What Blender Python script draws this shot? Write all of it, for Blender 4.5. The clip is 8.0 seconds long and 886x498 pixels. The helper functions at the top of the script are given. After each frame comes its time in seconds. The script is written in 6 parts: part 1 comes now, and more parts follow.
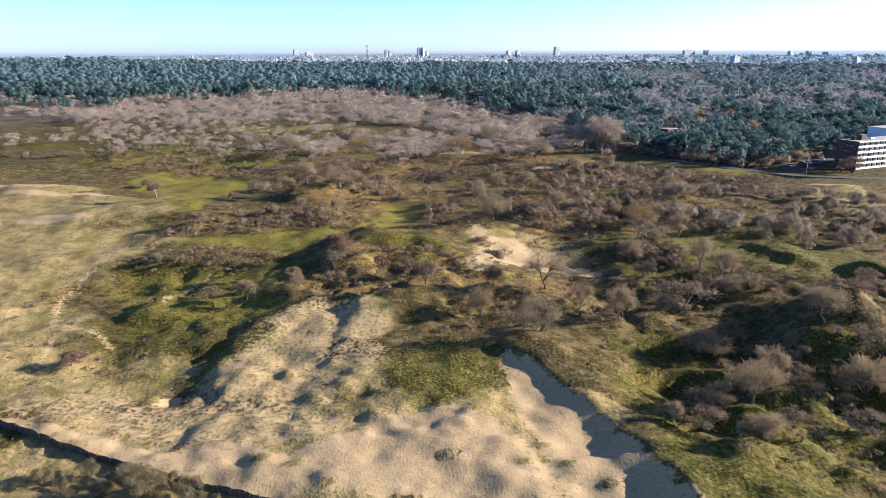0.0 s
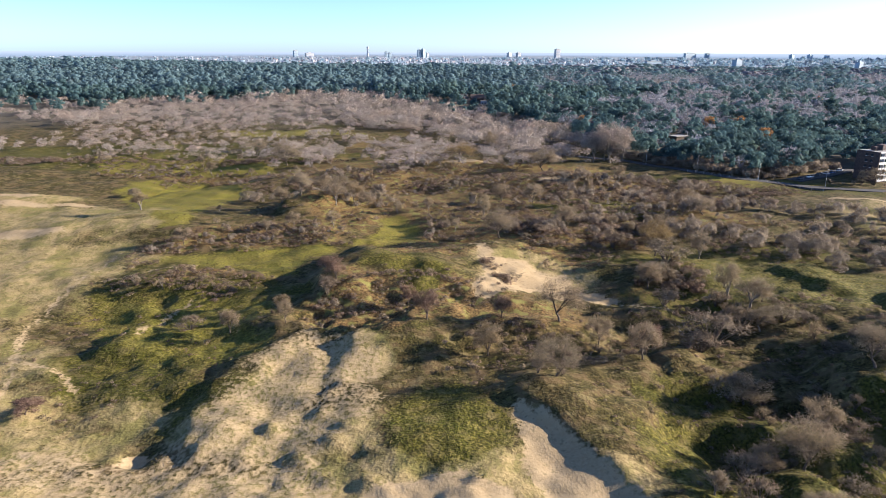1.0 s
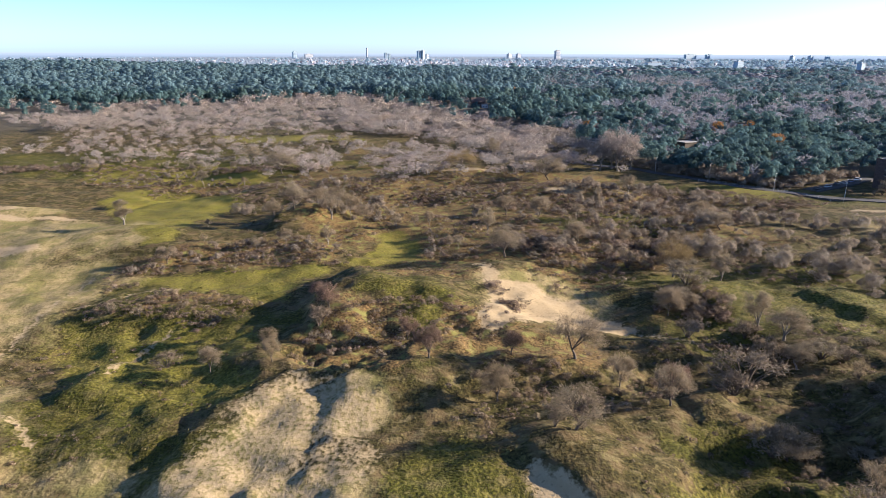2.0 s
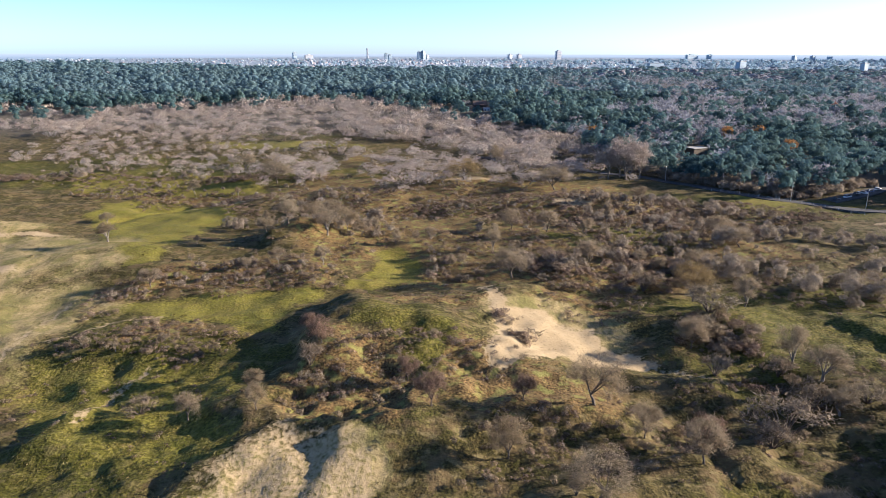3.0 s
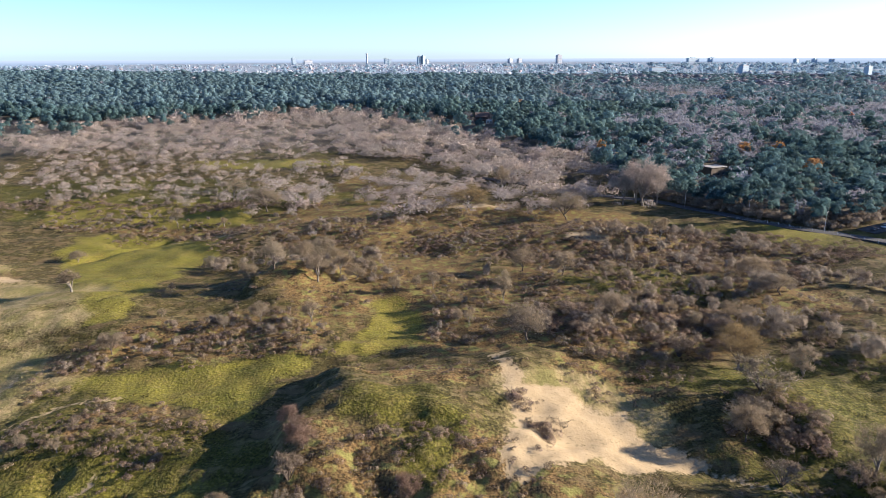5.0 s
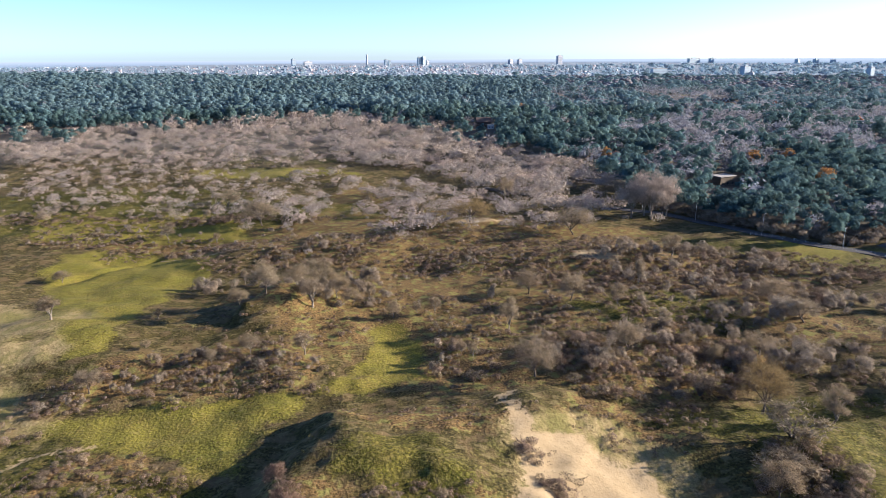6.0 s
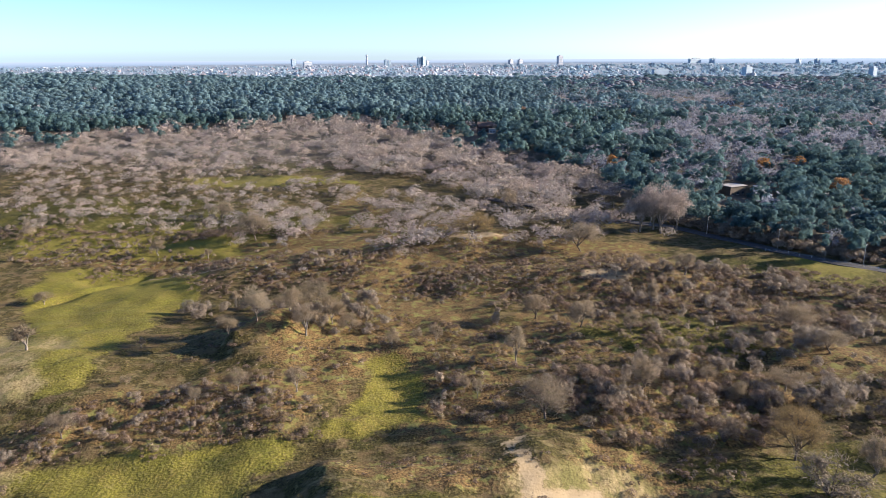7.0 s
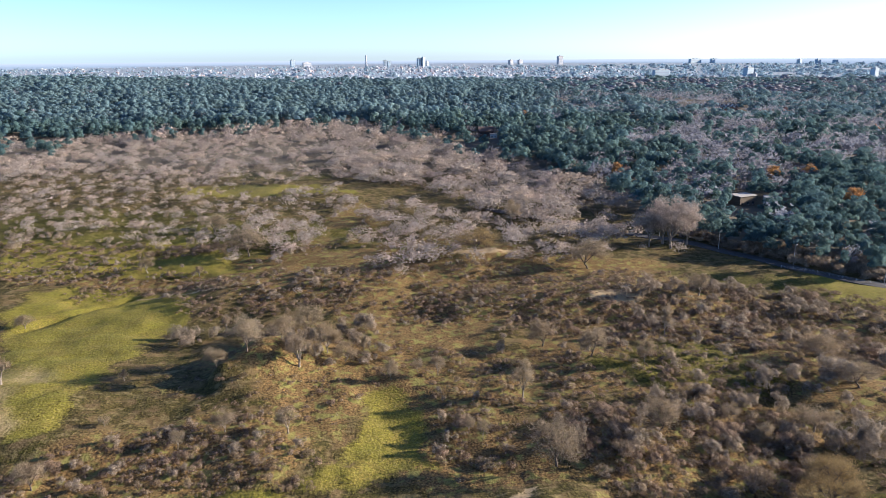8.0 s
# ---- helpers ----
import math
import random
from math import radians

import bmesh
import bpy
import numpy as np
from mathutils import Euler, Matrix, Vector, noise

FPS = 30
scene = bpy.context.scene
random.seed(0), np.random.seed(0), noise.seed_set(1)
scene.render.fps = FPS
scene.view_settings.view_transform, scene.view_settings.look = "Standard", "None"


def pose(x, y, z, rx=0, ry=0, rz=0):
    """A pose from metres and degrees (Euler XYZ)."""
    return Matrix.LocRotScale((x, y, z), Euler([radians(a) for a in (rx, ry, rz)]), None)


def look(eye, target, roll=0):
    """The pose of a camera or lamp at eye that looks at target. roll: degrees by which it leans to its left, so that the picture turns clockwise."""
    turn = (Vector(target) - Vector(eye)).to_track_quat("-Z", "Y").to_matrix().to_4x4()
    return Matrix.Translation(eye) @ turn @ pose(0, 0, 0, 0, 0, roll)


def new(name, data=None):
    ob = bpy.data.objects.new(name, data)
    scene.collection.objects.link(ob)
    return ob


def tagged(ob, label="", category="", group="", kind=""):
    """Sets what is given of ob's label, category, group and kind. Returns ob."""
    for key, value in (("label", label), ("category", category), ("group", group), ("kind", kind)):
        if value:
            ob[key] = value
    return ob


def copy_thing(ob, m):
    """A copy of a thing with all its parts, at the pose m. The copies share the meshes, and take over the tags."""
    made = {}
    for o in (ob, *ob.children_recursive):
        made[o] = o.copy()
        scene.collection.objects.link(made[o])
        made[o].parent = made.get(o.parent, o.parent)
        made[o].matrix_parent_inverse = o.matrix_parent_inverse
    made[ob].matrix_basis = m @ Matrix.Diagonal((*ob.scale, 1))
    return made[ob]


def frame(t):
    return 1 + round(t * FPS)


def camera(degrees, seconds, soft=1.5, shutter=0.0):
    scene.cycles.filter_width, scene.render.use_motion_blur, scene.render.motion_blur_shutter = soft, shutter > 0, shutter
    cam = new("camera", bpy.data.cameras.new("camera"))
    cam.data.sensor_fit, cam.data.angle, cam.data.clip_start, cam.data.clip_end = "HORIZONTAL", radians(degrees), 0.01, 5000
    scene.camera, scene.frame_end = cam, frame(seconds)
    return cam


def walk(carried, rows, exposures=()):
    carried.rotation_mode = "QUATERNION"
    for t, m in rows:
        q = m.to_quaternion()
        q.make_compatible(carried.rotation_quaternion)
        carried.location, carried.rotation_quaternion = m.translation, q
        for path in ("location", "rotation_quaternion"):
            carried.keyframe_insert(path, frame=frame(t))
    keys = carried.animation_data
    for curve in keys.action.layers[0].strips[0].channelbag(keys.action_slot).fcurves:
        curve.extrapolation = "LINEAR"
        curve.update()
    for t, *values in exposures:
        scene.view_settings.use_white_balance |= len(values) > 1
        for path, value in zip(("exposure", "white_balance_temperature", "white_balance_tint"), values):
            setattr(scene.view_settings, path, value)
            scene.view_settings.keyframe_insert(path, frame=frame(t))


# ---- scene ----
cam = camera(66.2, 8.0, soft=0.55)
PATH = [
    (0, (0.893, -16.492, 59.879), (0.892, -14.572, 59.318), -0.1),
    (0.5, (0.358, -7.623, 60.452), (0.359, -5.703, 59.893), 0.1),
    (1, (-0.076, 0.755, 61.141), (-0.075, 2.676, 60.584), 0.2),
    (1.5, (-0.48, 8.957, 61.846), (-0.478, 10.879, 61.291), 0.2),
    (3, (-1.445, 32.332, 64.798), (-1.445, 34.254, 64.244), 0.1),
    (3.5, (-1.573, 39.678, 66.197), (-1.574, 41.601, 65.647), 0.0),
    (4, (-1.847, 46.843, 67.922), (-1.848, 48.767, 67.374), -0.0),
    (4.5, (-2.208, 54.081, 69.651), (-2.209, 56.005, 69.105), -0.1),
    (6, (-2.927, 74.726, 74.982), (-2.93, 76.651, 74.438), -0.3),
    (6.5, (-3.212, 81.821, 76.727), (-3.214, 83.746, 76.183), -0.3),
    (7, (-3.455, 88.815, 78.472), (-3.458, 90.739, 77.927), -0.3),
    (7.5, (-3.697, 95.649, 80.322), (-3.7, 97.573, 79.777), -0.4),
    (8, (-3.944, 102.117, 81.928), (-3.947, 104.041, 81.383), -0.4),
]
walk(cam, [(t, look(eye, target, roll)) for t, eye, target, roll in PATH],
     exposures=[(0.0, 1.88, 5800, 14), (8.0, 1.88, 5800, 14)])

# ---- light ----
SUN_AZ, SUN_EL = 82.0, 17.0      # degrees clockwise from +y, degrees above the horizon
sun_dir = Vector((math.sin(radians(SUN_AZ)) * math.cos(radians(SUN_EL)),
                  math.cos(radians(SUN_AZ)) * math.cos(radians(SUN_EL)),
                  math.sin(radians(SUN_EL))))
sun = new("sun", bpy.data.lights.new("sun", "SUN"))
sun.data.energy, sun.data.angle, sun.data.color = 5.0, radians(0.53), (1.0, 0.82, 0.60)
sun.matrix_world = look((400, 0, 300), Vector((400, 0, 300)) - sun_dir)

world = bpy.data.worlds.new("sky")
scene.world = world
world.use_nodes = True
wn = world.node_tree
sky = wn.nodes.new("ShaderNodeTexSky")
sky.sky_type, sky.sun_disc = "NISHITA", False
sky.sun_elevation, sky.sun_rotation = radians(SUN_EL), radians(SUN_AZ)
sky.altitude, sky.air_density, sky.dust_density, sky.ozone_density = 60, 0.6, 0.5, 2.9
wn.links.new(sky.outputs[0], wn.nodes["Background"].inputs[0])
wn.nodes["Background"].inputs[1].default_value = 0.074


# ---- numbers: noise and relief ----
def smooth(a, b, v):
    t = np.clip((v - a) / (b - a), 0, 1)
    return t * t * (3 - 2 * t)


def lattice(ix, iy, seed):
    h = (ix.astype(np.int64) * 374761393 + iy.astype(np.int64) * 668265263 + seed * 974634777) & 0xFFFFFFFF
    h = ((h ^ (h >> 13)) * 1274126177) & 0xFFFFFFFF
    return ((h ^ (h >> 16)) & 0xFFFF) / 65535.0


def vnoise(x, y, size, seed):
    """Smooth noise between -1 and 1 with cells of that size in metres."""
    x, y = x / size, y / size
    ix, iy = np.floor(x), np.floor(y)
    fx, fy = x - ix, y - iy
    fx, fy = fx * fx * (3 - 2 * fx), fy * fy * (3 - 2 * fy)
    a, b = lattice(ix, iy, seed), lattice(ix + 1, iy, seed)
    c, d = lattice(ix, iy + 1, seed), lattice(ix + 1, iy + 1, seed)
    return 2 * ((a + (b - a) * fx) * (1 - fy) + (c + (d - c) * fx) * fy) - 1


def fbm(x, y, size, seed, octaves=3):
    total, amp = 0, 1.0
    for k in range(octaves):
        total = total + amp * vnoise(x * 0.94 + y * 0.34, y * 0.94 - x * 0.34, size / 2.1 ** k, seed + 17 * k)
        amp *= 0.5
    return total


def oval(x, y, cx, cy, rx, ry, turn=0):
    """1 at the rim of a turned oval, below it inside."""
    c, s = math.cos(radians(turn)), math.sin(radians(turn))
    u, v = (x - cx) * c + (y - cy) * s, (y - cy) * c - (x - cx) * s
    return (u / rx) ** 2 + (v / ry) ** 2


def scarp(x, y, a, b, h, steep, fall):
    """A bank along a line: low on its left side, a rise of h within steep metres, then falling away gently."""
    dx, dy = b[0] - a[0], b[1] - a[1]
    n = math.hypot(dx, dy)
    along = ((x - a[0]) * dx + (y - a[1]) * dy) / n
    off = ((x - a[0]) * dy - (y - a[1]) * dx) / n
    h = h * (1 + 0.45 * fbm(x, y, 16, 73, 2))
    off = off + 2.4 * fbm(x, y, 11, 71) + 1.2 * fbm(x, y, 4.2, 72, 2)
    ends = smooth(-7, 5, along) * (1 - smooth(n - 5, n + 7, along))
    return h * ends * smooth(-steep, 0.8, off) * np.exp(-(np.maximum(off, 0) / fall) ** 2)


def crest(x, y, stops, h, steep, fall):
    """A dune's crest along some stops, with its steep side on the left."""
    near, off, end = np.full_like(x, 1e9), np.zeros_like(x), np.ones_like(x)
    for k, ((ax, ay), (bx, by)) in enumerate(zip(stops, stops[1:])):
        dx, dy = bx - ax, by - ay
        n = math.hypot(dx, dy)
        along = ((x - ax) * dx + (y - ay) * dy) / n
        t = np.clip(along / n, 0, 1)
        d = np.hypot(x - ax - t * dx, y - ay - t * dy)
        side = ((x - ax) * dy - (y - ay) * dx) / n
        closer = d < near
        off = np.where(closer, np.where(side > 0, d, -d), off)
        over = np.maximum(-along if k == 0 else 0, along - n if k == len(stops) - 2 else 0)
        end = np.where(closer, 1 - smooth(0, 7, over), end)
        near = np.minimum(near, d)
    off = off + 0.7 * fbm(x, y, 6, 76, 2)
    return h * (1 + 0.3 * fbm(x, y, 9, 78, 2)) * end * smooth(-steep, 0.6, off) * np.exp(-(np.maximum(off, 0) / fall) ** 2)


def bank(x, y, stops, h, steep, fall):
    """The blowout's steep side: a crest along some stops, low on its left."""
    near, off = np.full_like(x, 1e9), np.zeros_like(x)
    for (ax, ay), (bx, by) in zip(stops, stops[1:]):
        dx, dy = bx - ax, by - ay
        n = math.hypot(dx, dy)
        t = np.clip(((x - ax) * dx + (y - ay) * dy) / (n * n), 0, 1)
        d = np.hypot(x - ax - t * dx, y - ay - t * dy)
        side = ((x - ax) * dy - (y - ay) * dx) / n
        off = np.where(d < near, np.where(side > 0, d, -d), off)
        near = np.minimum(near, d)
    off = off + 0.45 * fbm(x, y, 5, 75, 2)
    wide = steep * (1 + 0.9 * smooth(90, 66, y))
    tall = h * (1 + 1.0 * smooth(90, 66, y)) * smooth(122, 108, y)
    rise = np.clip((off + wide) / (wide + 0.4), 0, 1)
    return tall * (0.65 * rise + 0.35 * rise * rise) * np.exp(-(np.maximum(off, 0) / fall) ** 2)


# small wind-scoured pits: place, radii, depth
PITS = [(-77.7, 111.6, 3.0, 2.4, 1.3), (-54.9, 96.9, 1.8, 1.6, 1.2), (-24.9, 94.8, 1.6, 1.6, 1.2), (-30.7, 102.8, 1.3, 1.6, 1.2), (-33, 100.6, 1.1, 1.2, 0.9),
        (-21.3, 116.8, 1.8, 1.8, 1.3), (-19, 98.6, 2.0, 2.0, 1.4), (-12.6, 88.2, 1.7, 1.6, 1.2), (-0.2, 74.6, 2.2, 1.6, 1.2), (-28.8, 74.4, 1.7, 1.3, 1.2),
        (-23.8, 72.3, 2.0, 1.3, 1.1), (-17.6, 66.8, 1.9, 1.5, 1.2), (-66.4, 131.6, 3.4, 2.2, 1.4), (-51.6, 113.7, 2.0, 2.0, 1.2), (-73.9, 92.1, 1.2, 1.0, 0.9),
        (-17.1, 103, 2.2, 1.6, 1.1), (18.2, 72.6, 1.8, 1.2, 1.2), (11.7, 72.8, 1.4, 1.2, 0.9), (15, 78.1, 1.4, 1.0, 0.9), (23.5, 67.5, 1.6, 1.4, 1.0),
        (49.5, 107, 5.0, 2.4, 2.0), (58, 103, 4.0, 2.2, 1.8), (41.6, 97, 3.6, 1.8, 1.5), (47, 85.3, 4.0, 1.6, 1.5), (59.3, 88.1, 3.0, 2.2, 1.6), (57.5, 80, 3.0, 1.8, 1.4),
        (73, 94, 4.0, 1.8, 1.7), (42.3, 78.6, 3.6, 1.5, 1.3), (74, 130, 4.4, 2.4, 1.9), (46.4, 120, 4.4, 2.0, 1.6), (69, 77.3, 3.0, 1.5, 1.3), (66, 118, 3.4, 2, 1.6), (80, 112, 3.6, 1.8, 1.5),
        (-73, 168.5, 2.2, 5, 1.6), (-60, 163.5, 4, 2.2, 1.5), (-48.7, 164, 3, 2.2, 1.4), (-67.9, 156, 2, 4, 1.5), (-66.4, 145, 2, 4, 1.4), (-17, 165, 3, 3, 2.0), (-12, 160, 4, 2.5, 2.0),
        (-5, 156, 4, 2.2, 1.8), (4, 160, 3.4, 2.4, 1.7), (9.5, 211.0, 3.4, 2.6, 0.8), (-30, 148, 5, 4, 2.6), (-21, 143, 4, 3, 2.2), (-13, 149, 4, 3, 2.0), (-27, 158, 4, 4, 2.2), (-24, 152, 3, 3, 1.6)]

# hummocks and hollows: centre, radii, turn, height
HUMMOCKS = [
    (-18, 134, 5, 7, 0, 1.5),
    (27, 147, 9, 7, 0, 2.2), (9, 133, 8, 6, 0, -1.2), (77, 199, 16, 9, 10, 2.0),
    (50, 160, 14, 6, -15, 2.6), (51, 146, 16, 8, 0, -2.6), (86, 122, 12, 8, 30, 3.0), (47, 101, 11, 7, 0, -2.2), (-50, 97, 3, 2.6, 0, -1.5),
    (96, 150, 20, 14, 0, 1.8), (-84, 156, 22, 20, 0, -3.4), (2, 102, 11, 13, 10, 1.5),
]
# broad swells and dips: centre, radii, turn, height
SWELLS_NEAR = [(-6, 138, 20, 14, 0, 3.8), (-8, 162, 24, 15, 0, 3.2), (-8, 188, 22, 16, 0, 4.5), (16, 208, 18, 12, 0, 3.7), (-33, 148, 12, 14, 0, 2.4), (-14, 114, 14, 12, 0, 1.2), (20, 116, 10, 12, 0, 2.3), (56, 112, 22, 18, 0, -4.2), (68, 150, 24, 18, 0, -3.2), (80, 200, 26, 20, 0, -1), (120, 206, 34, 26, 0, -0.6), (42, 176, 13, 16, 0, -2.5), (-55, 110, 22, 16, 0, -2.4), (-82, 130, 24, 18, 0, -0.5), (-48, 166, 11, 14, 0, -0.4)]
SWELLS_MIDDLE = [(-74, 178, 16, 14, 0, 1.9), (-105, 190, 24, 26, 0, -1.1), (-66, 228, 30, 14, 0, -0.7), (-108, 254, 28, 22, 0, 3.9), (-60, 266, 18, 10, 0, 1.8), (98, 262, 26, 18, 0, 1.9), (62, 242, 22, 16, 0, 0.4), (34, 230, 16, 14, 0, 2.7), (-18, 250, 16, 18, 0, 2.2), (-38, 292, 20, 14, 0, 1.2), (-5, 316, 26, 16, 0, -1.8), (75, 292, 26, 16, 0, 1), (-90, 338, 24, 14, 0, 2.1), (-120, 344, 26, 16, 0, -1.9), (60, 338, 24, 12, 0, 0.5)]
SWELLS_FAR = [(40, 386, 26, 16, 0, 0.7), (-150, 402, 44, 26, 0, 0.5), (5, 458, 44, 30, 0, 1), (52, 202, 16, 14, 0, 1.5), (-58, 206, 18, 12, 0, 1.6), (-30, 225, 14, 14, 0, 0.3)]
SWELLS_EAST = [(90, 122, 20, 26, 0, 1.7), (92, 160, 18, 16, 0, 1.6)]
SWELLS = SWELLS_EAST + SWELLS_NEAR + SWELLS_MIDDLE + SWELLS_FAR
HOLLOWS = [
    (-125, 330, 75, 60, 0, -4.5), (-16, 246, 14, 22, 0, -4.0), (-64, 206, 26, 15, 0, -2.6), 
    (-52, 280, 13, 13, 0, 4.2), (-60, 348, 40, 14, 0, 3.2), (50, 326, 40, 14, 0, 3.6), (10, 385, 70, 25, 0, 3.0),
    (118, 300, 60, 30, 0, -1.0), (-150, 236, 40, 16, 0, 2.4), (-190, 290, 36, 14, 0, 3.4), (175, 280, 26, 20, 30, 3.6),
    (-74, 234, 36, 7, 0, 1.2),
]


def calm(x, y):
    """1 on the smooth meadows and the lawn, 0 on the rough ground."""
    m = np.zeros_like(x)
    for cx, cy, rx, ry in ((1, 104, 11, 11), (-8, 71, 42, 10), (19, 92, 7, 28), (-118, 302, 34, 50), (-15, 246, 9, 25), (-66, 207, 26, 7)):
        m = np.maximum(m, 1 - smooth(0.6, 1.2, oval(x, y, cx, cy, rx, ry)))
    return m


# the road's line
ROAD = [(20, 470), (62, 437), (84, 420), (101, 404.5), (114, 391), (124, 376.5), (134, 361), (146, 349.5), (160, 338), (178, 326), (200, 316), (226, 306), (300, 284), (380, 262)]


def height(x, y):
    x, y = np.asarray(x, float), np.asarray(y, float)
    z = 6 * smooth(430, 800, y) + 10 * smooth(850, 1500, y) - 22 * smooth(1800, 2400, y) + 44 * np.clip((y - 2550) / 2300, 0, 1)
    z = z + 9 * smooth(-150, -900, x) * smooth(700, 1200, y) * (1 - smooth(2000, 2500, y))
    z = z - 6 * smooth(150, 600, x) * smooth(700, 1300, y) * (1 - smooth(1700, 2300, y))
    near = 1 - smooth(500, 1000, y)
    z = z - 0.6 + near * (1.1 * fbm(x, y, 34, 3) + (1 - trail(x, y, ROAD, 16)) * (0.46 * fbm(x, y, 8.5, 5) + (0.27 - 0.18 * calm(x, y)) * fbm(x, y, 2.7, 8, 2)))
    z = z + (1 - near) * 4.0 * fbm(x, y, 190, 9, 2) * (1 - smooth(1900, 2600, y))
    for cx, cy, rx, ry, turn, h in HUMMOCKS + HOLLOWS + SWELLS:
        z = z + h * np.exp(-oval(x, y, cx, cy, rx, ry, turn))
    z = z + scarp(x, y, (-32.5, 160), (-27.0, 206), 3.4, 7.0, 16)
    z = z + scarp(x, y, (-63, 258), (-58, 290), 2.6, 5.0, 14)
    z = z + crest(x, y, [(-41.5, 100), (-45, 110), (-44.5, 119), (-41, 127), (-35.5, 133), (-29, 137.5), (-24, 140)], 1.15, 3.6, 11)
    z = z + crest(x, y, [(-21.5, 118), (-20.5, 127), (-18.5, 136)], 0.9, 2.6, 7)
    z = z + bank(x, y, [(36.5, 52), (35.2, 63), (32.9, 74.8), (30.1, 82.2), (24.3, 96.4), (19.3, 105.8), (12.7, 114.3), (6, 121)], 1.35, 3.4, 24)
    for cx, cy, rx, ry, deep in PITS:
        if cx < 30 and cy < 112:
            ragged = 1 + 0.7 * vnoise(x, y, 1.7, 88)
            z = z + 0.55 * deep * np.exp(-oval(x, y, cx + 1.5, cy + 0.2, 1.3 * rx, 1.5 * ry, 20) * ragged) - 0.28 * deep * np.exp(-oval(x, y, cx - 0.6, cy, 1.2 * rx, 1.2 * ry) * ragged)
            continue
        z = z - deep * (0.8 if cx < 30 else 0.7) * np.exp(-oval(x, y, cx, cy, rx, ry) * (1 + 0.8 * vnoise(x, y, 1.9, 88)))
    z = z + scarp(x, y, (-9, 132), (-6, 158), 1.8, 4.0, 9)
    z = z + 2.6 * np.maximum(0, fbm(x, y, 17, 33, 2)) * np.exp(-oval(x, y, -78, 150, 42, 46))
    for a, c, h, steep, fall in (((62, 92), (59, 110), 3.4, 5.0, 12), ((94, 114), (90, 138), 4.6, 6.0, 14), ((51, 77), (50, 88), 2.0, 4.0, 9), ((90, 86), (84, 100), 2.4, 4.0, 12),
                                 ((118, 140), (116, 165), 4.0, 4.0, 16),
                                 ((75, 150), (72, 168), 2.4, 4.0, 10), ((48, 126), (47, 142), 1.8, 4.0, 9), ((104, 172), (100, 196), 1.6, 5.0, 12), ((70, 176), (66, 194), 2.2, 4.0, 10)):
        z = z + scarp(x, y, a, c, h, steep, fall)
    z = z - 0.8 * np.exp(-oval(x, y, 17, 86, 6, 22, 18)) - 1.5 * trail(x, y, [(-145, 312), (-134, 330), (-124, 346)], 2.6)
    z = z + 2.6 * fbm(x, y, 13, 37, 2) * np.exp(-oval(x, y, 76, 104, 46, 48)) + (1.9 * fbm(x, y, 12, 38, 2) + 0.7 * fbm(x, y, 4.5, 39, 2)) * np.exp(-oval(x, y, 0, 157, 36, 24))
    z = z + 0.35 * fbm(x, y, 3.6, 40, 2) * smooth(34, 50, x) * near * (1 - smooth(200, 260, y))
    z = z + 0.22 * near * np.maximum(0, fbm(x, y, 5.5, 31, 2)) * (1 - smooth(108, 125, y))
    return z


def ground_z(x, y):
    return float(height(np.array([x]), np.array([y]))[0])


def zone(x, y, spots, seed, rough=0.55, size=9.0):
    """How far each place lies inside a set of ovals with ragged rims, 0 to 1."""
    ragged = rough * fbm(x, y, size, seed)
    best = np.zeros_like(x)
    for cx, cy, rx, ry, turn in spots:
        best = np.maximum(best, 1 - smooth(0.55, 1.35, oval(x, y, cx, cy, rx, ry, turn) + ragged))
    return best


def patch(x, y, outline, soft=3.0, rough=5.0, seed=7):
    """How far each place lies inside an outline with a ragged rim, 0 to 1."""
    best, inside = np.full_like(x, 1e9), np.zeros(x.shape, bool)
    for (ax, ay), (bx, by) in zip(outline, outline[1:] + outline[:1]):
        dx, dy = bx - ax, by - ay
        t = np.clip(((x - ax) * dx + (y - ay) * dy) / (dx * dx + dy * dy), 0, 1)
        best = np.minimum(best, np.hypot(x - ax - t * dx, y - ay - t * dy))
        if dy:
            inside ^= ((ay > y) != (by > y)) & (x < ax + dx * (y - ay) / dy)
    return smooth(-soft, soft, np.where(inside, best, -best) + rough * fbm(x, y, 2.4 * rough, seed))


def trail(x, y, stops, wide):
    """1 on a line of stops, falling off within its width."""
    best = np.full_like(x, 1e9)
    for (ax, ay), (bx, by) in zip(stops, stops[1:]):
        dx, dy = bx - ax, by - ay
        t = np.clip(((x - ax) * dx + (y - ay) * dy) / (dx * dx + dy * dy), 0, 1)
        best = np.minimum(best, np.hypot(x - ax - t * dx, y - ay - t * dy))
    return 1 - smooth(wide * 0.4, wide, best + 0.3 * wide * fbm(x, y, 6, 77, 2))


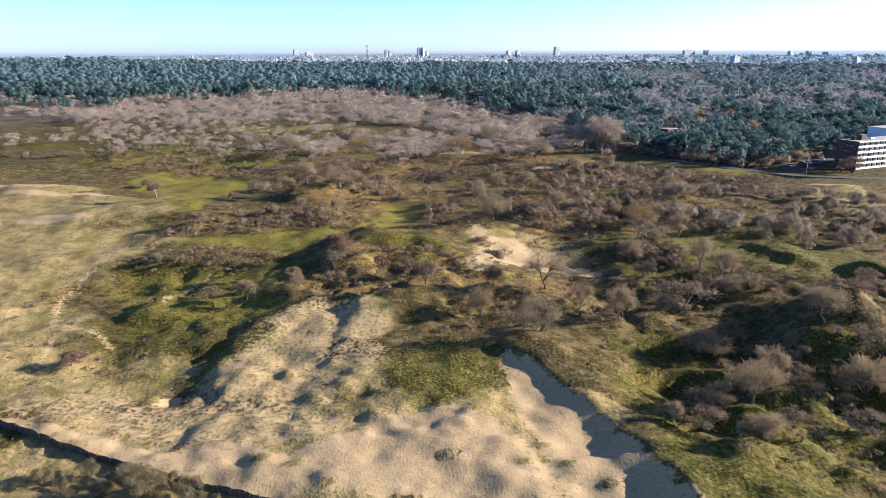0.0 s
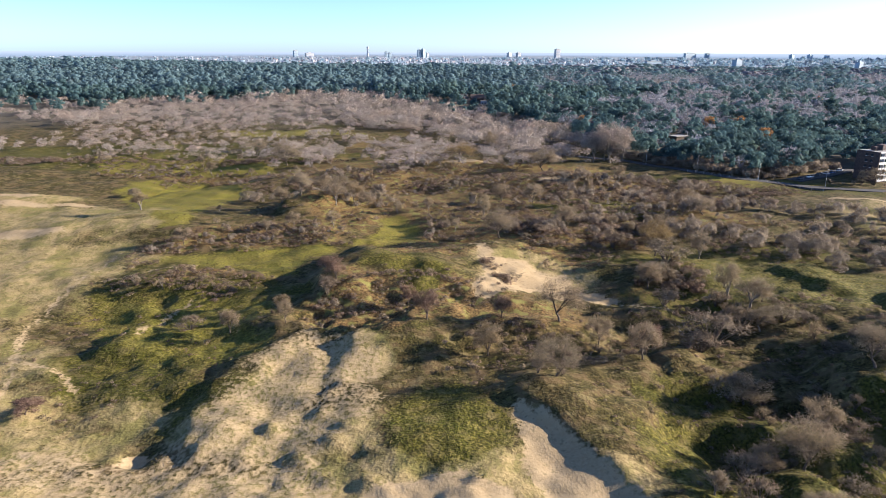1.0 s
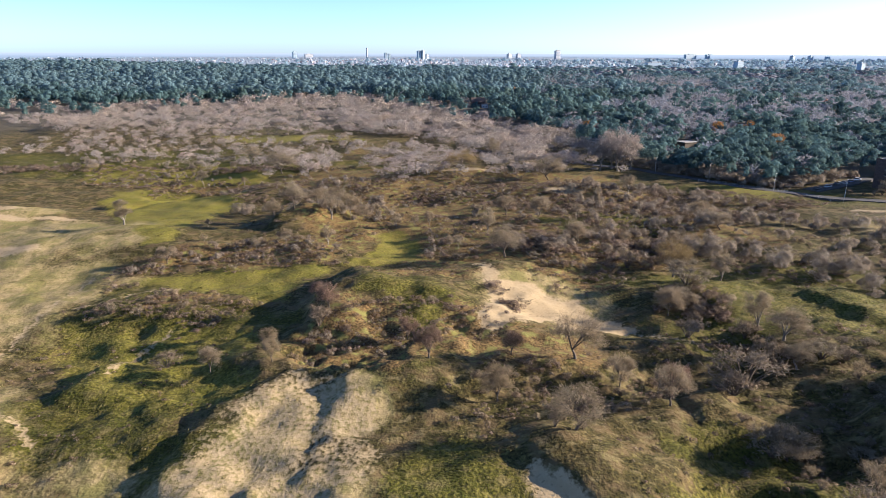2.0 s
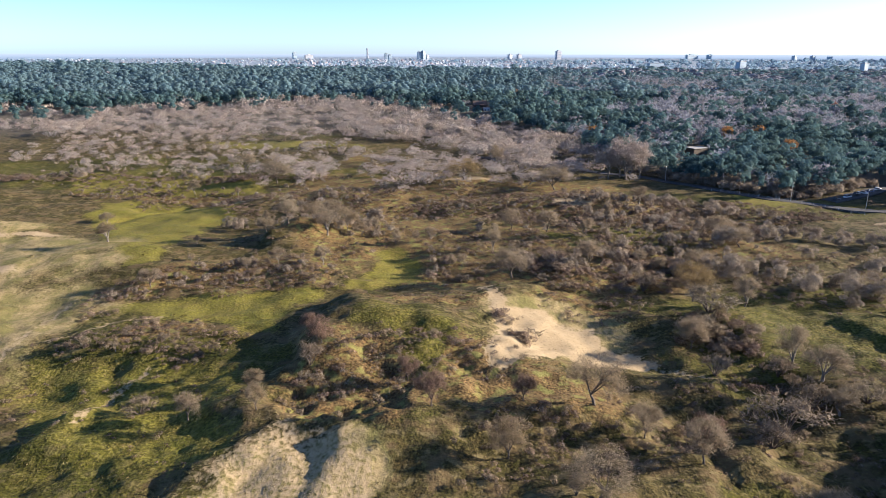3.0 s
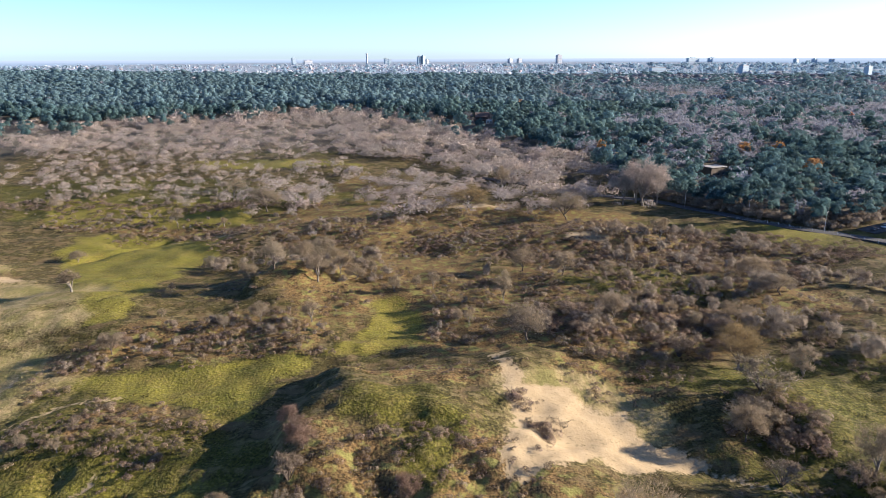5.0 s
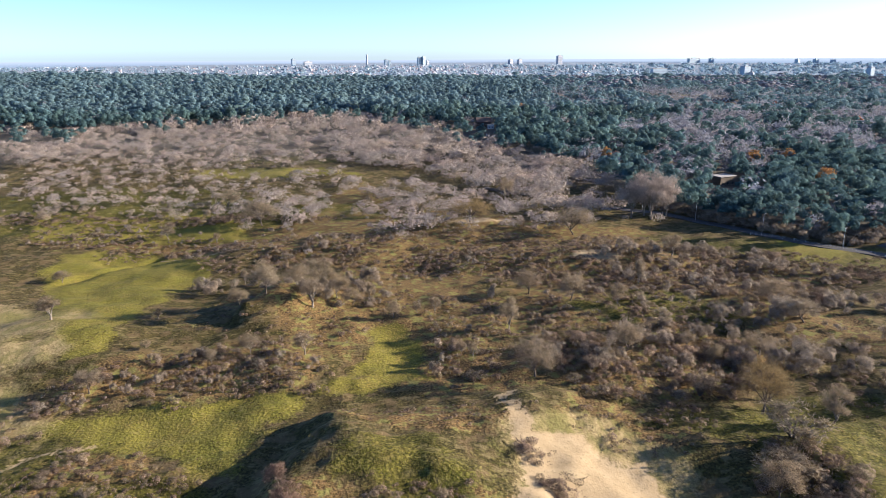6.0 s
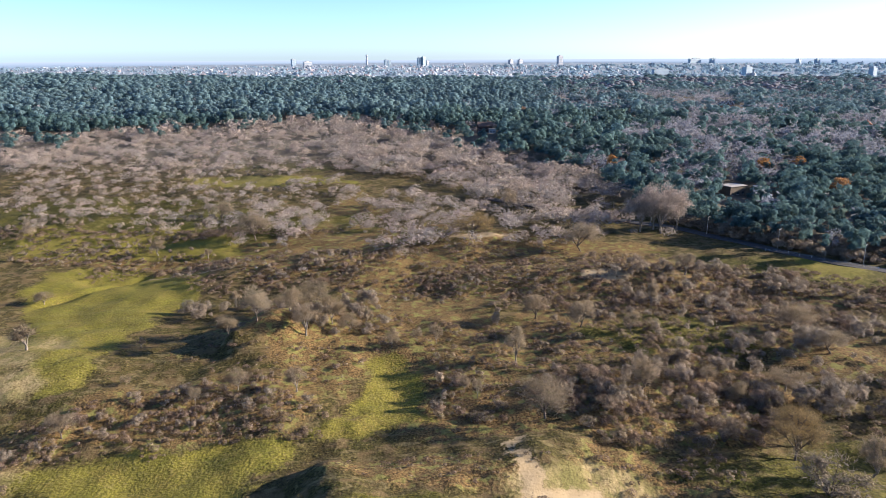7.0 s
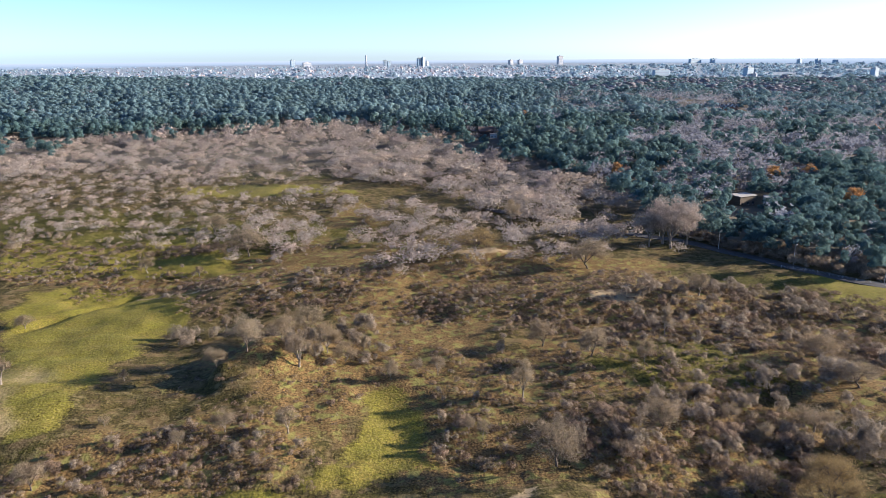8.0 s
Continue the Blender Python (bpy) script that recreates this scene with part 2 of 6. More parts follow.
SAND = [(12.5, 216, 1.8, 1.2, 30), (-195, 293, 20, 5, 0), (180, 286, 12, 3, -40),
        (-16, 392, 7, 3, 0), (55, 322, 8, 4, 0), (12, 378, 14, 3, 0), (-50, 97, 2.5, 2, 0)]
SAND += [(-180, 278.9, 13, 4, 0), (-144.6, 228.3, 15, 4, 8), (-155.5, 284.1, 9, 2.5, 0), (10.5, 213.5, 3.0, 1.8, 20)]
STRAW = [(-140, 172, 46, 84, 0), (-106, 122, 30, 26, 0), (-84, 104, 30, 18, 0), (-30, 116, 9.5, 15, 0), (-18, 126, 7, 9, 0), (-12, 87, 46, 9, 0), (-24, 102, 20, 14, 0), (24, 186, 20, 17, 0),
         (-158, 258, 44, 30, 0), (12, 86, 7, 22, 18), (168, 258, 20, 24, 0), (-112, 238, 11, 8, 0), (-46, 60, 40, 22, 0), (-190, 290, 34, 12, 0)]
GREEN = [(1, 104, 12, 12, 0), (80, 172, 36, 16, 0), (98, 206, 46, 12, 0),
         (150, 330, 70, 16, -20), (-180, 415, 150, 36, 0), (-262, 440, 75, 16, 0), (-180, 462, 60, 16, 0), (-105, 578, 50, 16, 0), (86, 96, 20, 9, 0),
         (-56, 140, 15, 11, 0), (-58, 170, 20, 15, 0), (-86, 190, 9, 22, 0), (48, 118, 12, 8, 0), (66, 84, 26, 14, 0), (88, 106, 20, 12, 0), (56, 108, 16, 8, 0), (50, 74, 12, 9, 0),
         (-60, 66, 14, 5, 0), (-38, 61, 14, 4, 0), (-66, 128, 22, 9, 0), (-46, 113, 13, 13, 0), (-64, 118, 12, 7, 0)]
BROWN = [(-30, 282, 46, 34, 0), (-4, 156, 34, 18, 0), (14, 232, 36, 14, 0), 
         (-8, 203, 22, 8, 0), (20, 350, 90, 34, 0), (70, 280, 60, 40, 0), (-60, 370, 90, 16, 0), (-40, 395, 60, 14, 0), (36, 205, 16, 14, 0)]
WALKS = [[(-81.6, 109.0), (-85.3, 122.2), (-94.2, 139.1), (-99.7, 151.9), (-101.2, 166.7), (-102.1, 182.8), (-105.2, 214.0)],
         [(-89.5, 130.9), (-78.2, 126.6), (-71.9, 119.9)],
         [(41.8, 179.8), (46.8, 174.0), (52.2, 165.9), (60.1, 160.3)],
         [(-94.6, 181.1), (-89.0, 183.8), (-85.6, 193.1), (-73.5, 197.5)],
         [(-124, 346), (-98, 343), (-86, 343)], [(-69.6, 144), (-69, 158), (-66, 168)], [(-69, 97), (-57, 95), (-48, 88), (-39, 78)]]
TUFTED = [(cx + 1.6, cy + 0.3, 0.95 * rx, 0.95 * ry, 20) for cx, cy, rx, ry, deep in PITS if cx < 30 and cy < 112]


# bare sand, by its outlines
SANDS = {
    "flat": [(-75.5, 87.8), (-61.2, 82.9), (-44.7, 78.6), (-32.0, 78.6), (-22.6, 76.7), (-12.7, 83.4), (-7.4, 88.4), (2.4, 89.4), (10.0, 86.2), (15.4, 76.1), (17.8, 64.5), (-24.8, 64.9), (-40.1, 71.6), (-55.7, 77.4), (-73.0, 83.9)],
    "blowout": [(11.6, 107.2), (14.6, 109.2), (20.5, 103.0), (25.2, 92.9), (29.3, 84.8), (31.3, 75.5), (33.9, 66.3), (35.0, 61.8), (17.8, 64.5), (16.3, 76.4), (15.2, 85.5), (12.8, 95.4)],
    "bowl": [(9.6, 211.7), (14.2, 206.6), (14.7, 197.1), (24.7, 198.4), (29.8, 190.9), (36.4, 192.0), (37.5, 181.6), (42.8, 181.4), (48.1, 174.6), (41.9, 172.7), (30.3, 167.4), (25.9, 171.9), (16.0, 165.5), (9.4, 160.7), (7.8, 166.9), (11.4, 182.3), (11.1, 193.4)],
}
# thin grass with sand between on the near dune
DUNE_FACE = [(-43.0, 106.8), (-41.7, 121.0), (-34.0, 131.8), (-28.8, 136.3), (-18.4, 133.8), (-10.8, 121.2), (-10.7, 104.8), (-16.2, 95.3), (-12.7, 83.4), (-19.6, 80.2), (-31.8, 78.0), (-43.6, 76.3), (-60.6, 81.8), (-75.0, 87.0), (-80.4, 95.4), (-61.1, 98.1), (-45.7, 93.6)]
# meadows and mossy slopes, by their outlines
MEADOWS = {
    "glade": [(-24, 263), (-14, 262), (-10, 249), (-6, 238), (-10, 227), (-15, 225), (-23, 218), (-38, 217), (-33, 223), (-26, 227), (-24, 239), (-25, 252)],
    "pasture": [(-159, 324), (-160, 347), (-150, 355), (-131, 356), (-97, 341), (-91, 322), (-96, 308), (-97, 286), (-96, 260), (-94, 234), (-101, 233)],
    "ridge meadow": [(-91, 206), (-72, 213), (-56, 217), (-39, 220), (-35, 215), (-42, 197), (-43, 186), (-49, 187), (-60, 193), (-75, 197)],
    "verge": [(135, 353), (160, 341), (141, 311), (133, 326)],
    "open grass": [(-217, 417), (-155, 400), (-127, 416), (-81, 366), (-140, 367), (-183, 363)],
    "strip": [(-176, 542), (-88, 548), (-54, 514), (-96, 515), (-161, 510)],
}
MOSSES = {
    "west grass": [(-101, 179), (-74, 170), (-60, 181), (-43, 161), (-45, 143), (-32, 128), (-72, 133)],
    "lawn": [(-9.6, 104.5), (-6.6, 111.7), (2.7, 115.1), (11.6, 107.2), (12.3, 95.3), (8.2, 88.5), (0.4, 88.5), (-8.6, 91.1)],
    "knoll": [(-22, 187), (-5, 193), (3, 178), (-3, 159), (-12, 172), (-23, 179)],
    "bank": [(54, 203), (78, 217), (79, 199), (94, 189), (85, 173), (78, 179), (74, 188), (65, 190)],
    "near slope": [(34, 108), (51, 124), (47, 112), (42, 74), (63, 93), (76, 86), (63, 66), (35, 62)],
    "hollow": [(35, 274), (58, 291), (78, 282), (85, 260), (69, 258), (49, 261)],
    "east slope": [(68, 210), (96, 198), (130, 191), (116, 150), (94, 155), (81, 181)],
}
# rusty heath
RUSTS = {
    "hill foot": [(-56, 299), (-47, 318), (-28, 287), (-24, 263), (-28, 237), (-48, 257)],
    "plateau": [(-53, 350), (-5, 345), (17, 314), (-2, 296), (-40, 317)],
    "hollow": [(-5, 278), (14, 275), (21, 261), (11, 242), (-2, 248)],
    "gully": [(-72, 454), (-53, 505), (-29, 438), (-38, 366), (-71, 371)],
}


# ---- materials ----
def material(name, rough=0.85):
    m = bpy.data.materials.new(name)
    m.use_nodes = True
    b = m.node_tree.nodes["Principled BSDF"]
    b.inputs["Roughness"].default_value = rough
    b.inputs["Specular IOR Level"].default_value = 0.25
    return m, m.node_tree, b


def node(tree, kind, **values):
    n = tree.nodes.new(kind)
    for key, value in values.items():
        n.inputs[key].default_value = value
    return n


def mix(tree, fac, a, b):
    n = tree.nodes.new("ShaderNodeMix")
    n.data_type = "RGBA"
    for slot, v in ((0, fac), (6, a), (7, b)):
        if isinstance(v, bpy.types.NodeSocket):
            tree.links.new(v, n.inputs[slot])
        elif slot == 0:
            n.inputs[0].default_value = v
        else:
            n.inputs[slot].default_value = (*v, 1)
    return n.outputs[2]


def grain(tree, scale, detail=4.0, low=0.35, high=0.65, stretch=None):
    """Noise of the place in the world, spread to 0..1."""
    where = tree.nodes.new("ShaderNodeNewGeometry").outputs["Position"]
    if stretch:
        mp = node(tree, "ShaderNodeMapping", Scale=stretch)
        tree.links.new(where, mp.inputs["Vector"])
        where = mp.outputs[0]
    n = node(tree, "ShaderNodeTexNoise", Scale=scale, Detail=detail)
    tree.links.new(where, n.inputs["Vector"])
    r = node(tree, "ShaderNodeMapRange")
    r.inputs[1].default_value, r.inputs[2].default_value = low, high
    tree.links.new(n.outputs["Fac"], r.inputs[0])
    return r.outputs[0]


def relief(tree, bsdf, source, strength, distance):
    b = node(tree, "ShaderNodeBump", Strength=strength, Distance=distance)
    tree.links.new(source, b.inputs["Height"])
    tree.links.new(b.outputs[0], bsdf.inputs["Normal"])


def plain(name, light, dark, scale=1.5, rough=0.8, metal=0.0, bump=0.2):
    """A painted, cast or sawn surface with stains at two scales."""
    m, tree, b = material(name, rough)
    b.inputs["Metallic"].default_value = metal
    c = mix(tree, grain(tree, scale), dark, light)
    c = mix(tree, grain(tree, scale * 9, low=0.45, high=0.8), c, tuple(0.7 * v for v in dark))
    tree.links.new(c, b.inputs["Base Color"])
    relief(tree, b, grain(tree, scale * 14), bump, 0.02)
    return m


def ground_material():
    m, tree, b = material("dune_ground", 0.95)
    b.inputs["Specular IOR Level"].default_value = 0.1
    cover = tree.nodes.new("ShaderNodeAttribute")
    cover.attribute_name = "cover"
    sep = tree.nodes.new("ShaderNodeSeparateColor")
    tree.links.new(cover.outputs["Color"], sep.inputs[0])
    more = tree.nodes.new("ShaderNodeAttribute")
    more.attribute_name = "cover_more"
    sep2 = tree.nodes.new("ShaderNodeSeparateColor")
    tree.links.new(more.outputs["Color"], sep2.inputs[0])
    fine, mid, wide = grain(tree, 1.9, 8, 0.36, 0.64), grain(tree, 0.45, 5, 0.38, 0.62), grain(tree, 0.09, 4, 0.38, 0.62)
    tuft = grain(tree, 1.3, 9, 0.36, 0.64, (1.0, 0.8, 1))

    def two(a, c, e):
        return mix(tree, fine, a, mix(tree, mid, c, e))

    def edge(mask, sharp):
        """A mask whose rim breaks up into tufts."""
        add = tree.nodes.new("ShaderNodeMath")
        add.operation = "MULTIPLY_ADD"
        tree.links.new(tuft, add.inputs[0])
        add.inputs[1].default_value = 0.55
        tree.links.new(mask, add.inputs[2])
        r = node(tree, "ShaderNodeMapRange")
        r.inputs[1].default_value, r.inputs[2].default_value = 0.775 - sharp, 0.775 + sharp
        tree.links.new(add.outputs[0], r.inputs[0])
        return r.outputs[0]

    # olive, brown and green: darkest specks painted as shade in grass gaps
    olive = two((0.018, 0.017, 0.006), (0.076, 0.064, 0.020), mix(tree, wide, (0.082, 0.059, 0.021), (0.046, 0.049, 0.008)))
    brown = two((0.045, 0.029, 0.013), (0.205, 0.13, 0.052), (0.16, 0.108, 0.042))
    straw = two((0.245, 0.192, 0.094), (0.31, 0.243, 0.12), mix(tree, wide, (0.30, 0.236, 0.112), (0.175, 0.155, 0.056)))
    green = two((0.022, 0.025, 0.004), (0.095, 0.089, 0.013), mix(tree, wide, (0.092, 0.076, 0.016), (0.056, 0.064, 0.008)))
    lush = two((0.09, 0.086, 0.014), (0.19, 0.168, 0.028), mix(tree, wide, (0.195, 0.15, 0.036), (0.135, 0.134, 0.02)))
    sand = mix(tree, wide, mix(tree, mid, (0.29, 0.222, 0.127), (0.335, 0.262, 0.157)), mix(tree, fine, (0.26, 0.198, 0.112), (0.31, 0.24, 0.143)))
    sand = mix(tree, grain(tree, 1.1, 8, 0.58, 0.7), sand, (0.20, 0.16, 0.09))
    # forest floor, lightened slightly to imitate haze among the trees
    wood = two((0.07, 0.064, 0.052), (0.135, 0.115, 0.09), (0.11, 0.10, 0.07))
    # land beyond the forest: its blue-grey is painted haze
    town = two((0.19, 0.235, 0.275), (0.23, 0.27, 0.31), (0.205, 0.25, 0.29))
    litter = grain(tree, 9.0, 3, 0.56, 0.66)
    olive = mix(tree, grain(tree, 0.23, 7, 0.50, 0.60), olive, (0.10, 0.072, 0.034))
    olive = mix(tree, grain(tree, 0.31, 6, 0.55, 0.66, (1, 1.7, 1)), olive, (0.13, 0.105, 0.048))
    straw = mix(tree, grain(tree, 0.35, 7, 0.47, 0.62, (1.6, 0.8, 1)), straw, (0.17, 0.147, 0.058))
    straw = mix(tree, grain(tree, 0.12, 8, 0.50, 0.62, (1.0, 0.6, 1)), straw, (0.155, 0.14, 0.048))
    brown = mix(tree, grain(tree, 0.4, 6, 0.52, 0.62), brown, (0.16, 0.15, 0.045))
    green = mix(tree, grain(tree, 0.3, 7, 0.55, 0.68), green, (0.115, 0.095, 0.035))
    c = mix(tree, edge(sep.outputs["Blue"], 0.3), olive, brown)
    c = mix(tree, edge(sep.outputs["Green"], 0.25), c, green)
    c = mix(tree, edge(cover.outputs["Alpha"], 0.3), c, lush)
    c = mix(tree, edge(sep2.outputs["Red"], 0.42), c, straw)
    c = mix(tree, litter, c, (0.07, 0.052, 0.026))
    sandy = edge(sep.outputs["Red"], 0.22)
    c = mix(tree, sandy, c, sand)
    c = mix(tree, sep2.outputs["Green"], c, wood)
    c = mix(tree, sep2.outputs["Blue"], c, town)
    tree.links.new(c, b.inputs["Base Color"])
    both = tree.nodes.new("ShaderNodeMath")
    both.operation = "ADD"
    tree.links.new(tuft, both.inputs[0])
    tree.links.new(fine, both.inputs[1])
    lawnlike = tree.nodes.new("ShaderNodeMath")
    lawnlike.operation = "MULTIPLY_ADD"
    tree.links.new(sep2.outputs["Red"], lawnlike.inputs[0])
    lawnlike.inputs[1].default_value, lawnlike.inputs[2].default_value = -0.3, 1.0
    gentle = tree.nodes.new("ShaderNodeMath")
    gentle.operation = "MULTIPLY"
    tree.links.new(both.outputs[0], gentle.inputs[0])
    tree.links.new(lawnlike.outputs[0], gentle.inputs[1])
    ripple = grain(tree, 2.4, 5, 0.3, 0.7, (1.0, 0.7, 1))
    calmer = tree.nodes.new("ShaderNodeMix")
    tree.links.new(sandy, calmer.inputs[0])
    tree.links.new(gentle.outputs[0], calmer.inputs[2])
    shallow = tree.nodes.new("ShaderNodeMath")
    shallow.operation = "MULTIPLY"
    tree.links.new(ripple, shallow.inputs[0])
    shallow.inputs[1].default_value = 0.42
    tree.links.new(shallow.outputs[0], calmer.inputs[3])
    relief(tree, b, calmer.outputs[0], 0.36, 0.2)
    return m


def twig_material(name, ramp, fine=3.0, rough=0.9, open_at=None, thin_share=0.25, vary=0.4):
    """Bark and leaves: the tone differs from plant to plant and, less, from twig to twig."""
    m, tree, b = material(name, rough)
    b.inputs["Specular IOR Level"].default_value = 0.12
    tint = tree.nodes.new("ShaderNodeAttribute")
    tint.attribute_name = "tint"
    own = tree.nodes.new("ShaderNodeObjectInfo")
    add = tree.nodes.new("ShaderNodeMath")
    add.operation = "ADD"
    tree.links.new(tint.outputs["Fac"], add.inputs[0])
    tree.links.new(own.outputs["Random"], add.inputs[1])
    wrap = tree.nodes.new("ShaderNodeMath")
    wrap.operation = "FRACT"
    tree.links.new(add.outputs[0], wrap.inputs[0])
    cr = tree.nodes.new("ShaderNodeValToRGB")
    cr.color_ramp.elements.remove(cr.color_ramp.elements[1])
    for k, col in enumerate(ramp):
        e = cr.color_ramp.elements[0] if k == 0 else cr.color_ramp.elements.new(k / (len(ramp) - 1))
        e.position, e.color = k / (len(ramp) - 1), (*col, 1)
    tree.links.new(wrap.outputs[0], cr.inputs[0])
    isle = tree.nodes.new("ShaderNodeNewGeometry")
    c = mix(tree, isle.outputs["Random Per Island"], cr.outputs[0], cr.outputs[0])
    dark = tree.nodes.new("ShaderNodeHueSaturation")
    r = node(tree, "ShaderNodeMapRange")
    r.inputs[3].default_value, r.inputs[4].default_value = 1 - vary, 1 + vary
    tree.links.new(isle.outputs["Random Per Island"], r.inputs[0])
    tree.links.new(r.outputs[0], dark.inputs["Value"])
    tree.links.new(c, dark.inputs["Color"])
    # noise paints dark specks as the shade in gaps between twigs
    gap_shade = grain(tree, fine, 3, 0.36, 0.6)
    c = mix(tree, gap_shade, tuple(0.55 * v for v in ramp[0]), dark.outputs[0])
    tree.links.new(c, b.inputs["Base Color"])
    relief(tree, b, gap_shade, 0.8, 0.5 / fine)
    if open_at:
        # air between the twigs
        air = grain(tree, fine * 1.2, 3, open_at - 0.03, open_at + 0.03, (1.5, 1.5, 0.55))
    thin = tree.nodes.new("ShaderNodeBsdfTranslucent")
    tree.links.new(c, thin.inputs["Color"])
    both = node(tree, "ShaderNodeMixShader")
    both.inputs[0].default_value = thin_share
    tree.links.new(b.outputs[0], both.inputs[1])
    tree.links.new(thin.outputs[0], both.inputs[2])
    last = both.outputs[0]
    if open_at:
        gap = tree.nodes.new("ShaderNodeBsdfTransparent")
        holes = node(tree, "ShaderNodeMixShader")
        tree.links.new(air, holes.inputs[0])
        tree.links.new(gap.outputs[0], holes.inputs[1])
        tree.links.new(last, holes.inputs[2])
        last = holes.outputs[0]
    tree.links.new(last, tree.nodes["Material Output"].inputs["Surface"])
    return m


MAT_GROUND = ground_material()
MAT_TWIG = twig_material("bare_twigs", [(0.27, 0.22, 0.15), (0.31, 0.25, 0.175), (0.29, 0.225, 0.15), (0.35, 0.29, 0.20), (0.285, 0.22, 0.135)], 6.0, thin_share=0.4)
MAT_BRUSH = twig_material("shrub_twigs", [(0.235, 0.19, 0.14), (0.265, 0.205, 0.145), (0.20, 0.155, 0.11), (0.255, 0.215, 0.15)], 5.0)
MAT_THICKET = twig_material("thicket_twigs", [(0.255, 0.215, 0.175), (0.29, 0.235, 0.175), (0.20, 0.17, 0.138), (0.31, 0.265, 0.205), (0.235, 0.185, 0.145)], 5.0, open_at=0.52, thin_share=0.35)
MAT_THICKETBUSH = twig_material("fence_bush_twigs", [(0.20, 0.175, 0.10), (0.25, 0.21, 0.13), (0.16, 0.145, 0.08)], 5.0)
MAT_WOODS = twig_material("woodland_twigs", [(0.415, 0.36, 0.32), (0.36, 0.33, 0.305), (0.47, 0.375, 0.325), (0.385, 0.345, 0.295), (0.44, 0.355, 0.28), (0.315, 0.29, 0.265)], 3.2, thin_share=0.3, vary=0.15)
MAT_POPLAR = twig_material("poplar_twigs", [(0.40, 0.335, 0.29), (0.44, 0.37, 0.315)], 4.0)
MAT_HEATH = twig_material("heath_twigs", [(0.18, 0.132, 0.10), (0.225, 0.165, 0.125), (0.145, 0.105, 0.085), (0.205, 0.165, 0.105), (0.25, 0.205, 0.15)], 5.0, open_at=0.52)
MAT_THORN = twig_material("thorn_twigs", [(0.20, 0.13, 0.10), (0.24, 0.165, 0.12), (0.21, 0.15, 0.11)], 6.0)
MAT_RUSSET = twig_material("russet_leaves", [(0.26, 0.19, 0.09), (0.30, 0.22, 0.10), (0.24, 0.18, 0.10)])
# needle colours are lifted and blued to paint in distance haze
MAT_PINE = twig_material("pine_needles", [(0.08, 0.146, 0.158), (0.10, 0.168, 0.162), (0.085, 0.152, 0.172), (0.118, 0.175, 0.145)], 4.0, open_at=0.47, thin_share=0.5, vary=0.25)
MAT_HAZEPINE = twig_material("hazed_pine_needles", [(0.12, 0.20, 0.235), (0.14, 0.22, 0.24), (0.125, 0.205, 0.245), (0.15, 0.225, 0.225)], 2.6, open_at=0.45, thin_share=0.5, vary=0.28)
MAT_ORANGE = twig_material("autumn_leaves", [(0.42, 0.22, 0.08), (0.46, 0.27, 0.11), (0.38, 0.20, 0.09)], 4.0)
# the bluish grey mixes distance haze into the twig colour
MAT_HAZEWOODS = twig_material("hazed_grey_twigs", [(0.265, 0.28, 0.32), (0.245, 0.275, 0.335), (0.29, 0.28, 0.305), (0.255, 0.28, 0.335), (0.305, 0.28, 0.28)], 3.0, thin_share=0.45, vary=0.25)
MAT_GRASS = twig_material("dune_grass_blades", [(0.29, 0.235, 0.12), (0.34, 0.275, 0.145), (0.22, 0.19, 0.08), (0.26, 0.215, 0.11)], 8.0, open_at=0.46)
# far trees get a pale blue that imitates haze, not bark
MAT_HAZETREES = twig_material("hazed_tree_twigs", [(0.50, 0.62, 0.71), (0.53, 0.64, 0.72), (0.48, 0.61, 0.70)], 0.3, thin_share=0.85, vary=0.05)
MAT_MOSS = twig_material("rough_grass_blades", [(0.13, 0.12, 0.04), (0.20, 0.155, 0.07), (0.10, 0.105, 0.03), (0.22, 0.165, 0.085)], 8.0, open_at=0.46)
MAT_BARK = plain("bark", (0.14, 0.115, 0.09), (0.07, 0.055, 0.045), 3.0, 0.95, bump=0.6)
MAT_PALEBARK = plain("pale_bark", (0.24, 0.21, 0.17), (0.13, 0.11, 0.09), 3.0, 0.9, bump=0.5)
MAT_WHITE = plain("white_render", (0.80, 0.79, 0.76), (0.66, 0.65, 0.62), 0.6, 0.7)
MAT_DARKBRICK = plain("dark_brick", (0.10, 0.07, 0.06), (0.055, 0.04, 0.036), 1.2, 0.9)
MAT_REDBRICK = plain("red_brick", (0.33, 0.17, 0.11), (0.22, 0.11, 0.07), 1.2, 0.9)
MAT_TILE = plain("roof_tile", (0.12, 0.09, 0.08), (0.07, 0.055, 0.05), 1.5, 0.8)
MAT_REDTILE = plain("red_roof_tile", (0.36, 0.15, 0.09), (0.24, 0.10, 0.06), 1.5, 0.8)
MAT_GRAVEL = plain("roof_gravel", (0.36, 0.35, 0.33), (0.26, 0.25, 0.24), 1.5, 0.95)
MAT_ASPHALT = plain("asphalt", (0.065, 0.066, 0.07), (0.045, 0.045, 0.047), 0.5, 0.9)
MAT_TIMBER = plain("weathered_timber", (0.15, 0.125, 0.10), (0.07, 0.058, 0.046), 4.0, 0.9, bump=0.5)
MAT_STEEL = plain("galvanised_steel", (0.55, 0.56, 0.57), (0.42, 0.43, 0.44), 3.0, 0.45, 0.7)
MAT_CONCRETE = plain("pale_concrete", (0.55, 0.54, 0.52), (0.42, 0.41, 0.40), 0.4, 0.85)
MAT_BLUEPANEL = plain("pale_blue_cladding", (0.50, 0.60, 0.68), (0.42, 0.52, 0.60), 0.6, 0.6)
